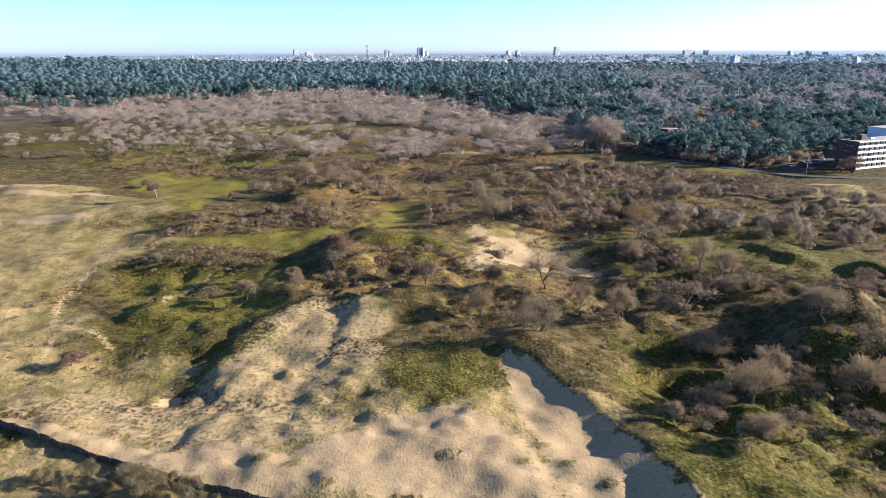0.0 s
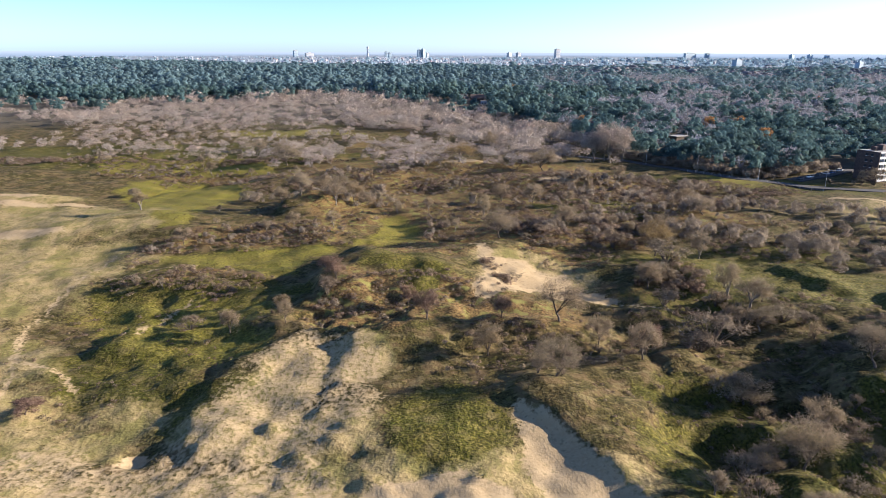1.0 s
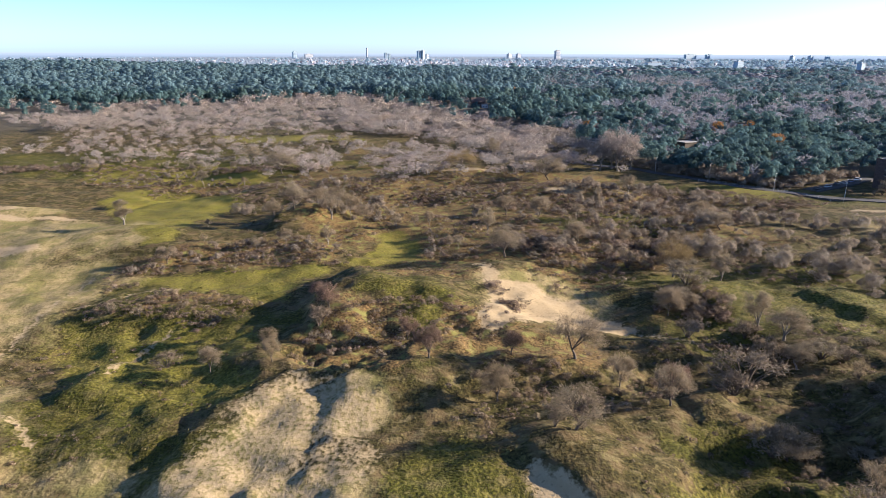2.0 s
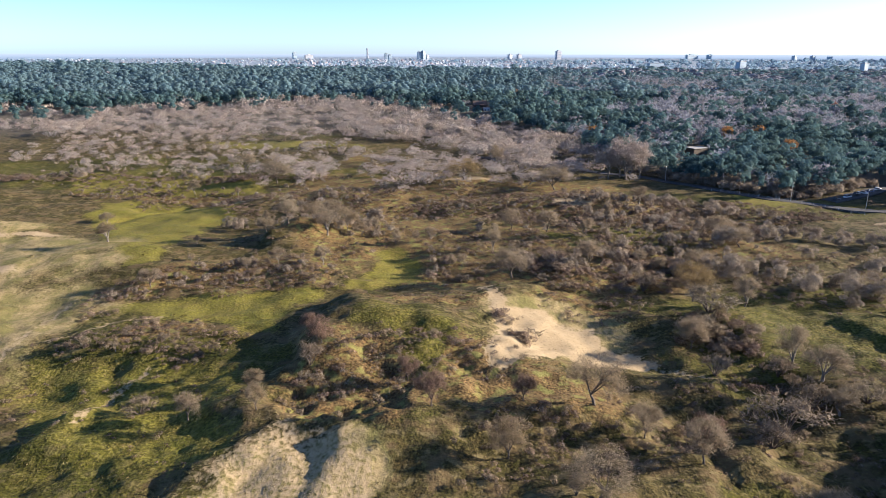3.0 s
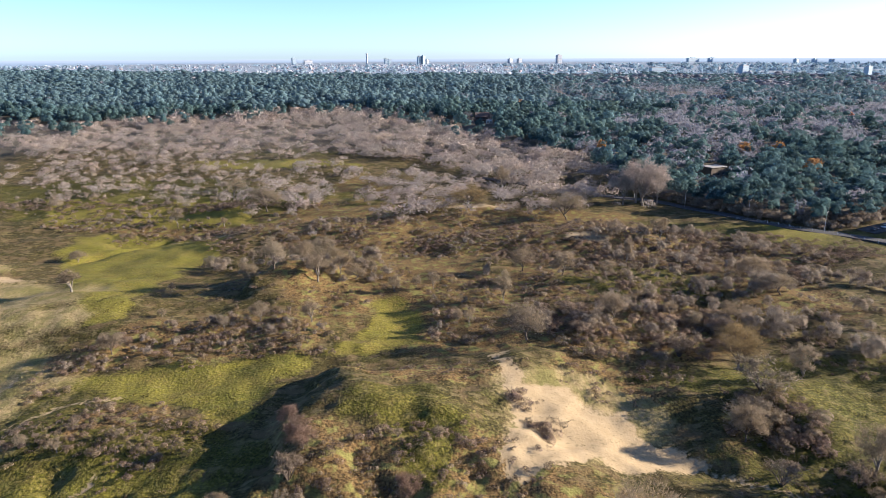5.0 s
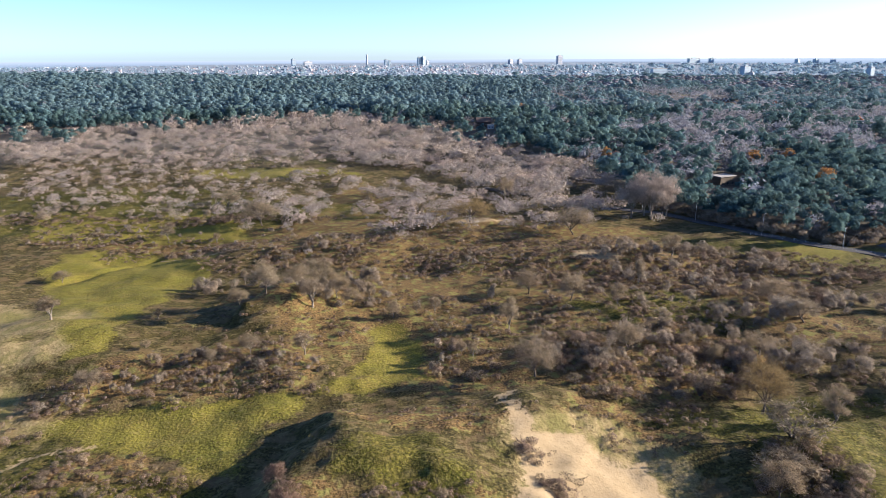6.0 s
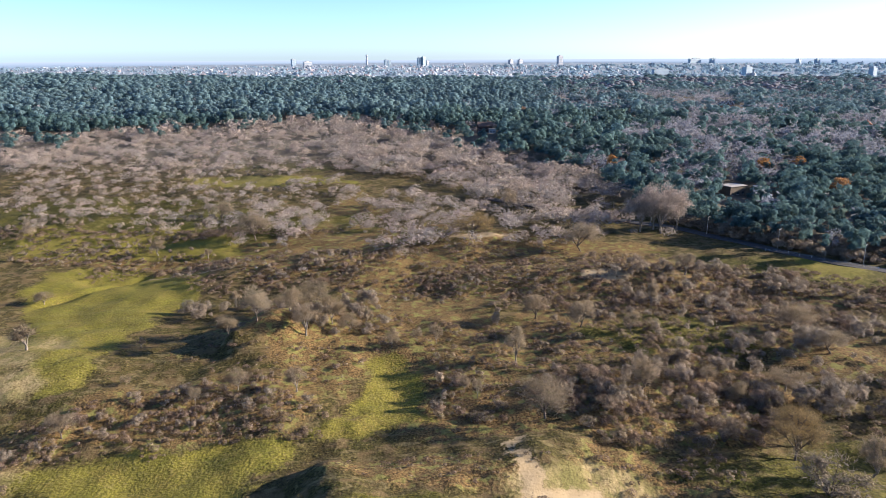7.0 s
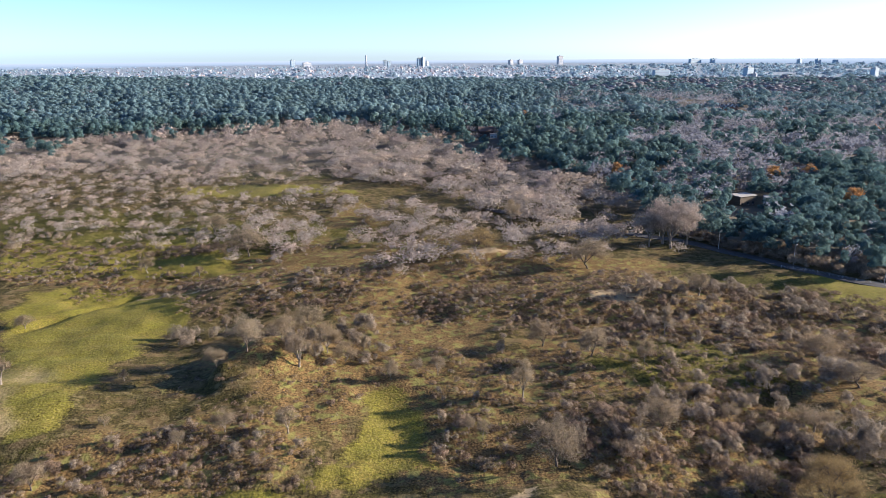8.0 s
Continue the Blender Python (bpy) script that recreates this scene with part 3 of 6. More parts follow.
# far-town surfaces: haze is mixed into these softer, bluer colours
MAT_TOWER = plain("hazed_tower_wall", (0.40, 0.41, 0.44), (0.32, 0.34, 0.37), 0.05, 0.8)
MAT_FARHOUSE = plain("hazed_house_wall", (0.36, 0.41, 0.46), (0.28, 0.33, 0.38), 0.05, 0.9)
MAT_HAZETOWER = plain("haze_blue_tower_wall", (0.30, 0.38, 0.44), (0.26, 0.34, 0.40), 0.05, 0.8)
MAT_FARGLASS = plain("hazed_window_strip", (0.26, 0.31, 0.37), (0.23, 0.28, 0.34), 0.05, 0.4)
MAT_FARBRICK = plain("hazed_brick", (0.38, 0.32, 0.32), (0.32, 0.28, 0.29), 0.05, 0.9)
MAT_RUBBER = plain("tyre_rubber", (0.03, 0.03, 0.03), (0.02, 0.02, 0.02), 4.0, 0.9)
MAT_GLASS, _t, _b = material("window_glass", 0.08)
_b.inputs["Base Color"].default_value = (0.03, 0.035, 0.04, 1)
_b.inputs["Specular IOR Level"].default_value = 0.5
CAR_PAINTS = []
for _name, _col in (("silver_paint", (0.55, 0.56, 0.57)), ("white_paint", (0.75, 0.75, 0.74)), ("dark_grey_paint", (0.06, 0.065, 0.07)), ("blue_paint", (0.06, 0.10, 0.20))):
    _m, _t, _b = material(_name, 0.25)
    _b.inputs["Base Color"].default_value = (*_col, 1)
    _b.inputs["Coat Weight"].default_value = 0.6
    CAR_PAINTS.append(_m)


# ---- mesh helpers ----
def tri_mesh(name, verts, faces, mat, attrs=None):
    """A mesh of triangles from arrays; attrs: colour attributes by name, a row a vertex."""
    me = bpy.data.meshes.new(name)
    verts, faces = np.asarray(verts, np.float32), np.asarray(faces, np.int32)
    me.vertices.add(len(verts))
    me.vertices.foreach_set("co", verts.ravel())
    me.loops.add(faces.size)
    me.loops.foreach_set("vertex_index", faces.ravel())
    me.polygons.add(len(faces))
    me.polygons.foreach_set("loop_start", np.arange(len(faces), dtype=np.int32) * faces.shape[1])
    for key, rows in (attrs or {}).items():
        if rows.ndim == 1:
            at = me.attributes.new(key, "FLOAT", "POINT")
            at.data.foreach_set("value", rows.astype(np.float32))
        else:
            at = me.attributes.new(key, "FLOAT_COLOR", "POINT")
            at.data.foreach_set("color", rows.astype(np.float32).ravel())
    me.update()
    me.validate()
    me.materials.append(mat)
    return me


def part(name, data, mat, parent, label=""):
    """Links a bmesh, or a ready mesh, as one mesh object under a thing or a part."""
    if isinstance(data, bmesh.types.BMesh):
        me = bpy.data.meshes.new(name)
        data.to_mesh(me)
        data.free()
        me.materials.append(mat)
    else:
        me = data
    ob = new(name, me)
    ob.parent = parent
    if label:
        ob["label"] = label
    return ob


def thing(name, m, label, category, group="", kind=""):
    ob = new(name)
    ob.empty_display_size = 0.5
    ob.matrix_basis = m
    return tagged(ob, label, category, group, kind)


def box(bm, x0, y0, z0, x1, y1, z1, bevel=0.0):
    m = Matrix.Translation(((x0 + x1) / 2, (y0 + y1) / 2, (z0 + z1) / 2)) @ Matrix.Diagonal((x1 - x0, y1 - y0, z1 - z0, 1))
    got = bmesh.ops.create_cube(bm, size=1, matrix=m)
    if bevel:
        edges = list({e for v in got["verts"] for e in v.link_edges})
        bmesh.ops.bevel(bm, geom=edges, offset=bevel, segments=1, affect="EDGES")
    return bm


def one_box(x0, y0, z0, x1, y1, z1, bevel=0.0):
    return box(bmesh.new(), x0, y0, z0, x1, y1, z1, bevel)


def tube(stops, radii, sides=5):
    """Vertices and triangles of a tapered limb along some stops."""
    stops = [Vector(p) for p in stops]
    verts, faces = [], []
    for k, p in enumerate(stops):
        d = (stops[min(k + 1, len(stops) - 1)] - stops[max(k - 1, 0)]).normalized()
        u = d.orthogonal().normalized()
        v = d.cross(u)
        for j in range(sides):
            a = 2 * math.pi * j / sides
            verts.append(p + radii[k] * (math.cos(a) * u + math.sin(a) * v))
    for k in range(len(stops) - 1):
        for j in range(sides):
            a, b = k * sides + j, k * sides + (j + 1) % sides
            faces += [(a, b, b + sides), (a, b + sides, a + sides)]
    return np.array(verts), np.array(faces)


def joined(pieces):
    verts, faces, at = [], [], 0
    for v, f in pieces:
        verts.append(v)
        faces.append(f + at)
        at += len(v)
    return np.concatenate(verts), np.concatenate(faces)


def unit(a):
    return a / np.maximum(np.linalg.norm(a, axis=1, keepdims=True), 1e-6)


def slivers(rng, at, way, long, wide, face=None):
    """A thin triangle at each place, along its way, its flat side towards face."""
    n = len(at)
    side = unit(np.cross(way, rng.normal(size=(n, 3)) if face is None else face + 0.45 * rng.normal(size=(n, 3))))
    side = side * (wide * rng.uniform(0.6, 1.4, n))[:, None] / 2
    tip = at + way * (long * rng.uniform(0.6, 1.4, n))[:, None]
    verts = np.stack([at + side, at - side, tip], 1).reshape(-1, 3)
    return verts, np.arange(3 * n).reshape(-1, 3)


def facets(rng, at, face, size, jitter=0.45):
    """A small uneven triangle at each place, more or less square to face."""
    n = len(at)
    f = unit(face + jitter * rng.normal(size=(n, 3)))
    u = unit(np.cross(f, rng.normal(size=(n, 3))))
    v = np.cross(f, u)
    corners = []
    for k in range(3):
        r = size * rng.uniform(0.35, 1.0, n)
        a = 2.094 * k + rng.uniform(-0.5, 0.5, n)
        corners.append(at + (r * np.cos(a))[:, None] * u + (r * np.sin(a))[:, None] * v)
    return np.stack(corners, 1).reshape(-1, 3), np.arange(3 * n).reshape(-1, 3)


def boughs(rng, count, wide, tall, base):
    """Centres and radii of the twig clusters that make up a dome-shaped crown."""
    a, r = rng.uniform(0, 2 * math.pi, count), np.sqrt(rng.uniform(0, 1, count)) * 0.78
    lift = np.sqrt(1 - r ** 2) * rng.uniform(0.35, 1.0, count)
    c = np.stack([np.cos(a) * r * wide / 2, np.sin(a) * r * wide / 2, base + (tall - base) * (0.12 + 0.72 * lift)], 1)
    rad = wide * rng.uniform(0.12, 0.20, count)
    c[:, 2] = base + (c[:, 2] - base) * (tall - base) / max(float((c[:, 2] + 0.8 * rad).max()) - base, 0.1)
    return c, rad


def shell(rng, count, centres, radii, low=0.75, high=1.05):
    """Places on the upper and outer sides of the clusters, and the way that each one faces."""
    pick = rng.integers(0, len(centres), count)
    d = unit(rng.normal(size=(count, 3)))
    d[:, 2] = np.where(rng.uniform(size=count) < 0.75, np.abs(d[:, 2]), d[:, 2])
    middle = centres.mean(0)
    out = unit(d + 0.45 * unit(centres[pick] - middle + 1e-3))
    return centres[pick] + d * (radii[pick] * rng.uniform(low, high, count))[:, None], out


def icosahedron():
    """Vertices and faces of an icosahedron with its lowest faces left off."""
    g = 1.107149
    v = [(0, 0, 1)] + [(math.sin(g) * math.cos(a), math.sin(g) * math.sin(a), math.cos(g)) for a in np.arange(5) * 1.256637]
    v += [(math.sin(g) * math.cos(a), math.sin(g) * math.sin(a), -math.cos(g)) for a in np.arange(5) * 1.256637 + 0.628319]
    f = []
    for k in range(5):
        n = (k + 1) % 5
        f += [(0, 1 + k, 1 + n), (1 + k, 6 + k, 1 + n), (1 + n, 6 + k, 6 + n)]
    return np.array(v), np.array(f)


ICO = icosahedron()


def clumps(rng, centres, radii, flat=0.8):
    """An uneven rounded clump of twigs or needles at each centre."""
    out = []
    for c, r in zip(centres, radii):
        v = ICO[0] * (r * rng.uniform(0.75, 1.2, (len(ICO[0]), 1))) * (1, 1, flat)
        a = rng.uniform(0, 6.28)
        turn = np.array([[math.cos(a), -math.sin(a), 0], [math.sin(a), math.cos(a), 0], [0, 0, 1]])
        out.append((v @ turn.T + c, ICO[1]))
    return joined(out)


def core(rng, wide, low, high):
    """The rounded heart of a crown."""
    v = ICO[0] * rng.uniform(0.8, 1.2, (len(ICO[0]), 1)) * (wide / 2, wide / 2, (high - low) / 2)
    a = rng.uniform(0, 6.28)
    turn = np.array([[math.cos(a), -math.sin(a), 0], [math.sin(a), math.cos(a), 0], [0, 0, 1]])
    return v @ turn.T + (0, 0, (low + high) / 2), ICO[1]


def twig_cloud(rng, count, centres, radii, root, long, wide):
    """Fine twigs that fan out of the clusters."""
    at, out = shell(rng, count, centres, radii, 0.25, 1.0)
    way = unit(0.55 * unit(at - np.asarray(root)) + 0.85 * unit(rng.normal(size=(count, 3))))
    return slivers(rng, at, way, long, wide, out)


# ---- where scrub and woods stand: outline, how thick, height of the plants ----
SCRUB = {
    "ridge foot": ([(-95, 200), (-96, 219), (-89, 231), (-69, 240), (-55, 246), (-40, 242), (-29, 228), (-36, 219), (-56, 218), (-87, 214)], 1.15, 1.6),
    "western heath": ([(-83, 182), (-78, 195), (-64, 193), (-53, 184), (-52, 174), (-58, 169), (-74, 176), (-89, 172), (-93, 178)], 1.35, 1.5),
    "glade rim": ([(-21, 272), (-5, 262), (12, 252), (7, 233), (-3, 223), (-6, 240), (-14, 256)], 0.75, 1.9),
    "eastern thicket": ([(19, 246), (39, 253), (61, 255), (80, 244), (64, 217), (30, 214), (22, 231)], 0.72, 2.9),
    "road thicket": ([(50, 336), (105, 344), (124, 332), (134, 300), (104, 254), (93, 267), (83, 290), (58, 291), (47, 310)], 0.5, 3.0),
    "plateau scrub": ([(-5, 345), (41, 342), (53, 324), (44, 298), (28, 312), (13, 304), (-3, 317)], 0.42, 1.7),
    "field edge": ([(-196, 383), (-162, 389), (-105, 367), (-58, 334), (-65, 326), (-114, 360), (-179, 355)], 0.75, 1.6),
    "ridge shoulder": ([(-30, 176), (-21, 173), (-21, 158), (-23, 150), (-30, 150), (-32, 160)], 0.8, 1.7),
    "knoll hollow": ([(-20, 163), (-13, 167), (-6, 168), (-4, 149), (-16, 150)], 0.6, 1.8),
    "bowl side": ([(54, 192), (66, 199), (73, 190), (63, 175), (52, 176)], 1.0, 2.8),
    "bowl rim": ([(45, 229), (65, 247), (84, 244), (73, 220), (47, 217)], 0.9, 2.6),
}
STANDS = {
    "far belt": ([(-414, 733), (-389, 837), (-275, 779), (-231, 860), (-137, 820), (-92, 752), (-81, 601), (-109, 539), (-183, 541), (-298, 547)], 0.85, 6.6),
    "great wood": ([(-80, 563), (-97, 649), (-90, 733), (-17, 728), (16, 636), (56, 564), (99, 514), (90, 441), (73, 384), (54, 364), (45, 428), (23, 434), (-2, 505), (-35, 541)], 1.0, 9.0),
    "hill wood": ([(-49, 464), (-26, 492), (0, 457), (34, 435), (48, 384), (55, 356), (35, 356), (17, 362), (-1, 356), (-27, 349), (-37, 373)], 0.85, 6.4),
    "west wood": ([(-127, 466), (-122, 493), (-89, 479), (-60, 440), (-63, 406), (-71, 371), (-92, 377), (-113, 408)], 0.85, 6.6),
    "open scatter": ([(-298, 547), (-155, 544), (-72, 537), (-49, 464), (-70, 444), (-115, 397), (-206, 400)], 0.75, 4.8),
}


# ---- the ground: one sheet to the horizon ----
def forest_edge(x):
    """Where the tall forest begins, as a line over the plan."""
    return np.interp(x, [-480, -370, -312, -250, -203, -150, -96, -50, -30, 10, 38, 65, 92, 101, 114, 124, 134, 146, 160, 180, 260],
                     [800, 770, 800, 830, 870, 930, 910, 820, 805, 750, 680, 610, 545, 440, 399, 383, 368, 357, 347, 348, 380])


def cover_masks(x, y):
    sand, straw = zone(x, y, SAND, 41), zone(x, y, STRAW, 43, 0.6, 14)
    green, brown = zone(x, y, GREEN, 45, 0.6, 12), zone(x, y, BROWN, 47, 0.7, 16)
    for k, outline in enumerate(SANDS.values()):
        sand = np.maximum(sand, patch(x, y, outline, 1.2, 1.0, 130 + k))
    sand = np.maximum(sand, 0.52 * patch(x, y, DUNE_FACE, 3.0, 4.0, 128))
    for k, outline in enumerate([*MEADOWS.values(), *MOSSES.values()]):
        green = np.maximum(green, patch(x, y, outline, 2.5, 3.0, 140 + k))
    for k, outline in enumerate([*RUSTS.values(), *(f[0] for f in SCRUB.values())]):
        brown = np.maximum(brown, patch(x, y, outline, 5.0, 5.0, 160 + k))
    for stops in WALKS:
        sand = np.maximum(sand, 0.62 * trail(x, y, stops, 1.2))
    lawn = 1 - smooth(0.7, 1.2, oval(x, y, 1, 104, 12, 12) + 0.3 * fbm(x, y, 5, 61))
    tops = zone(x, y, TUFTED, 62, 0.5, 2.0)
    sand, straw = sand * (1 - lawn) * (1 - 0.85 * tops), np.maximum(straw, 0.8 * tops) * (1 - lawn)
    straw = np.maximum(straw * 0.92, 0)
    wood = np.maximum(smooth(0, 16, y - forest_edge(x)) * smooth(60, 100, x), smooth(520, 660, y + 30 * fbm(x, y, 60, 51) + 0.9 * np.clip(x, 0, 200))) * (1 - smooth(2100, 2500, y))
    # from about two kilometres on the ground takes the haze colour
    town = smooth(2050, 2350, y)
    return sand, straw, green * (1 - 0.6 * wood), brown, wood, town


def build_ground():
    ys = [-70.0]
    while ys[-1] < 4900:
        y = ys[-1]
        ys.append(y + (5 if y < 50 else 0.62 + max(0, y - 90) * 0.0066))
    ys = np.array(ys)
    us = np.linspace(-1, 1, 311)
    us = np.sign(us) * (0.72 * np.abs(us) + 0.28 * np.abs(us) ** 3)
    half = 105 + 0.82 * np.maximum(ys, 0)
    x, y = half[:, None] * us[None, :], np.repeat(ys[:, None], len(us), 1)
    x, y = x.ravel(), y.ravel()
    z = height(x, y)
    rows, cols = len(ys), len(us)
    i = np.arange((rows - 1) * cols).reshape(rows - 1, cols)[:, :-1].ravel()
    faces = np.stack([i, i + 1, i + 1 + cols, i + cols], 1)
    sand, straw, green, brown, wood, town = cover_masks(x, y)
    one, meadow = np.ones_like(x), np.zeros_like(x)
    for k, outline in enumerate(MEADOWS.values()):
        meadow = np.maximum(meadow, patch(x, y, outline, 2.5, 3.0, 140 + k))
    for k, (name, outline) in enumerate(MOSSES.items()):
        meadow = np.maximum(meadow, (0.62 if name == "west grass" else 0.3) * patch(x, y, outline, 4.0, 5.0, 150 + k))
    me = tri_mesh("ground", np.stack([x, y, z], 1), faces, MAT_GROUND,
                  {"cover": np.stack([sand, green, brown, meadow], 1), "cover_more": np.stack([straw, wood, town, one], 1)})
    me.polygons.foreach_set("use_smooth", np.ones(len(me.polygons), bool))
    tagged(new("ground", me), "rolling coastal dunes with pale sand, straw grass, moss and brown heath", "ground", kind="structure")


build_ground()


def build_backdrop():
    """Glowing band in place of the hazy plain behind the town, to the horizon."""
    m, tree, b = material("far_plain_haze_glow", 1.0)
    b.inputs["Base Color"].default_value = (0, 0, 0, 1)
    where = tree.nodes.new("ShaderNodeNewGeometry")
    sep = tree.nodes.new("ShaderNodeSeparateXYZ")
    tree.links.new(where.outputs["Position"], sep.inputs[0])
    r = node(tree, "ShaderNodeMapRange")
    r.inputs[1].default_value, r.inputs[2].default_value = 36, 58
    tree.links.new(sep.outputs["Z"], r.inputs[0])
    # haze painted as emission, paler towards the top
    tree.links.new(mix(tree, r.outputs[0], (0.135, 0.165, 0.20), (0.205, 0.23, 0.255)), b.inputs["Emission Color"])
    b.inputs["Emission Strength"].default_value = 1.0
    a = np.radians(np.linspace(-48, 48, 97))
    top = 57.5 + 1.0 * vnoise(a * 100, a * 0, 2.0, 5)
    low = np.stack([4860 * np.sin(a), 4860 * np.cos(a), np.full_like(a, -30)], 1)
    high = np.stack([4860 * np.sin(a), 4860 * np.cos(a), top], 1)
    n = len(a)
    i = np.arange(n - 1)
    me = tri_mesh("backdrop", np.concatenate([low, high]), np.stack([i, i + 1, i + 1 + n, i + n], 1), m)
    tagged(new("backdrop", me), "glowing haze-blue band for the plain at the horizon", "backdrop", kind="structure")


build_backdrop()


# ---- bare trees and shrubs ----
def bare_tree(name, seed, tall, wide, label, category, m, mat=MAT_TWIG, bark=MAT_BARK, twigs=1500, group="bare trees on the dunes", long=0.6, thick=0.06):
    """A winter tree: a tapered trunk, forking limbs and a crown of thin twigs."""
    rng = np.random.default_rng(seed)
    root = thing(name, m, label, category, group)
    fork = tall * 0.17
    lean = rng.normal(0, 0.05, 2) * tall
    neck = Vector((lean[0], lean[1], fork))
    girth = 0.02 * tall + 0.03
    v, f = tube([(0, 0, -0.3), (lean[0] * 0.4, lean[1] * 0.4, fork * 0.55), neck], [girth * 1.25, girth * 0.95, girth * 0.8], 7)
    part("trunk", tri_mesh("trunk", v, f, bark), bark, root)
    centres, radii = boughs(rng, 26, wide * 0.98, tall, 0.04 * tall)
    radii = radii * 1.1
    order = np.argsort(np.arctan2(centres[:, 1], centres[:, 0]))
    for group_of in np.array_split(order, 5):
        mean = Vector(centres[group_of].mean(0))
        knee = neck.lerp(mean, 0.5) + Vector((0, 0, 0.05 * tall))
        pieces = [tube([neck, knee, mean], [girth * 0.62, girth * 0.42, girth * 0.22], 5)]
        for k in group_of:
            c = Vector(centres[k])
            pieces.append(tube([knee, knee.lerp(c, 0.5) + Vector((0, 0, 0.03 * tall)), c], [girth * 0.3, girth * 0.2, girth * 0.08], 4))
            for _ in range(4):
                end = c + Vector(unit(rng.normal(size=(1, 3)))[0]) * float(radii[k]) * 1.2
                pieces.append(tube([c.lerp(knee, 0.25), end], [girth * 0.13, girth * 0.05], 3))
        v, f = joined(pieces)
        part("limb", tri_mesh("limb", v, f, bark), bark, root)
    v, f = joined([twig_cloud(rng, twigs, centres, radii * 1.1, neck, long, thick), facets(rng, *shell(rng, twigs // 4, centres, radii, 0.3, 0.9), 0.13)])
    part("crown", tri_mesh("crown", v, f, mat), mat, root)
    return root


def bare_shrub(name, seed, tall, wide, label, category, m, mat=MAT_BRUSH, twigs=780, group="shrubs on the dunes"):
    """A many-stemmed shrub: a fan of stems and a rounded crown of twigs."""
    rng = np.random.default_rng(seed)
    root = thing(name, m, label, category, group)
    centres, radii = boughs(rng, 13, wide * 0.95, tall, 0.15 * tall)
    pieces = [tube([(0.06 * c[0], 0.06 * c[1], -0.15), (0.5 * c[0], 0.5 * c[1], c[2] * 0.55), c], [0.045, 0.03, 0.012], 4) for c in centres]
    v, f = joined(pieces)
    part("branchwork", tri_mesh("branchwork", v, f, MAT_BARK), MAT_BARK, root)
    v, f = joined([twig_cloud(rng, twigs, centres, radii * 1.1, (0, 0, 0), 0.36, 0.045), facets(rng, *shell(rng, twigs // 3, centres, radii, 0.4, 0.95), 0.14)])
    part("crown", tri_mesh("crown", v, f, mat), mat, root)
    return root


def planted(x, y, sx=1.0, sz=1.0, turn=0.0, sink=0.0):
    return pose(x, y, ground_z(x, y) - sink, 0, 0, turn) @ Matrix.Diagonal((sx, sx, sz, 1))


TREE_KINDS = {
    "oak": (9.0, 10.5, "bare spreading oak with a grey-brown twiggy crown on grass", MAT_TWIG, MAT_BARK, 4200),
    "round": (6.0, 6.6, "bare rounded hawthorn with dense pale grey twigs", MAT_TWIG, MAT_BARK, 3200),
    "tall": (10.0, 7.0, "tall bare tree with an upright fine-twigged crown", MAT_TWIG, MAT_PALEBARK, 3600),
    "russet": (9.5, 10.5, "oak still holding some yellowish-brown withered leaves", MAT_RUSSET, MAT_BARK, 4200),
    "thorn": (5.0, 5.0, "low reddish-brown thorn bush with bare branches on the dune", MAT_THORN, MAT_BARK, 2400),
    "dome": (7.0, 8.5, "bare dome-shaped tree with fine grey-brown twigs above rough grass", MAT_TWIG, MAT_PALEBARK, 3600),
    "sapling": (4.0, 2.2, "slender pale bare sapling standing alone in grass", MAT_TWIG, MAT_PALEBARK, 700),
}
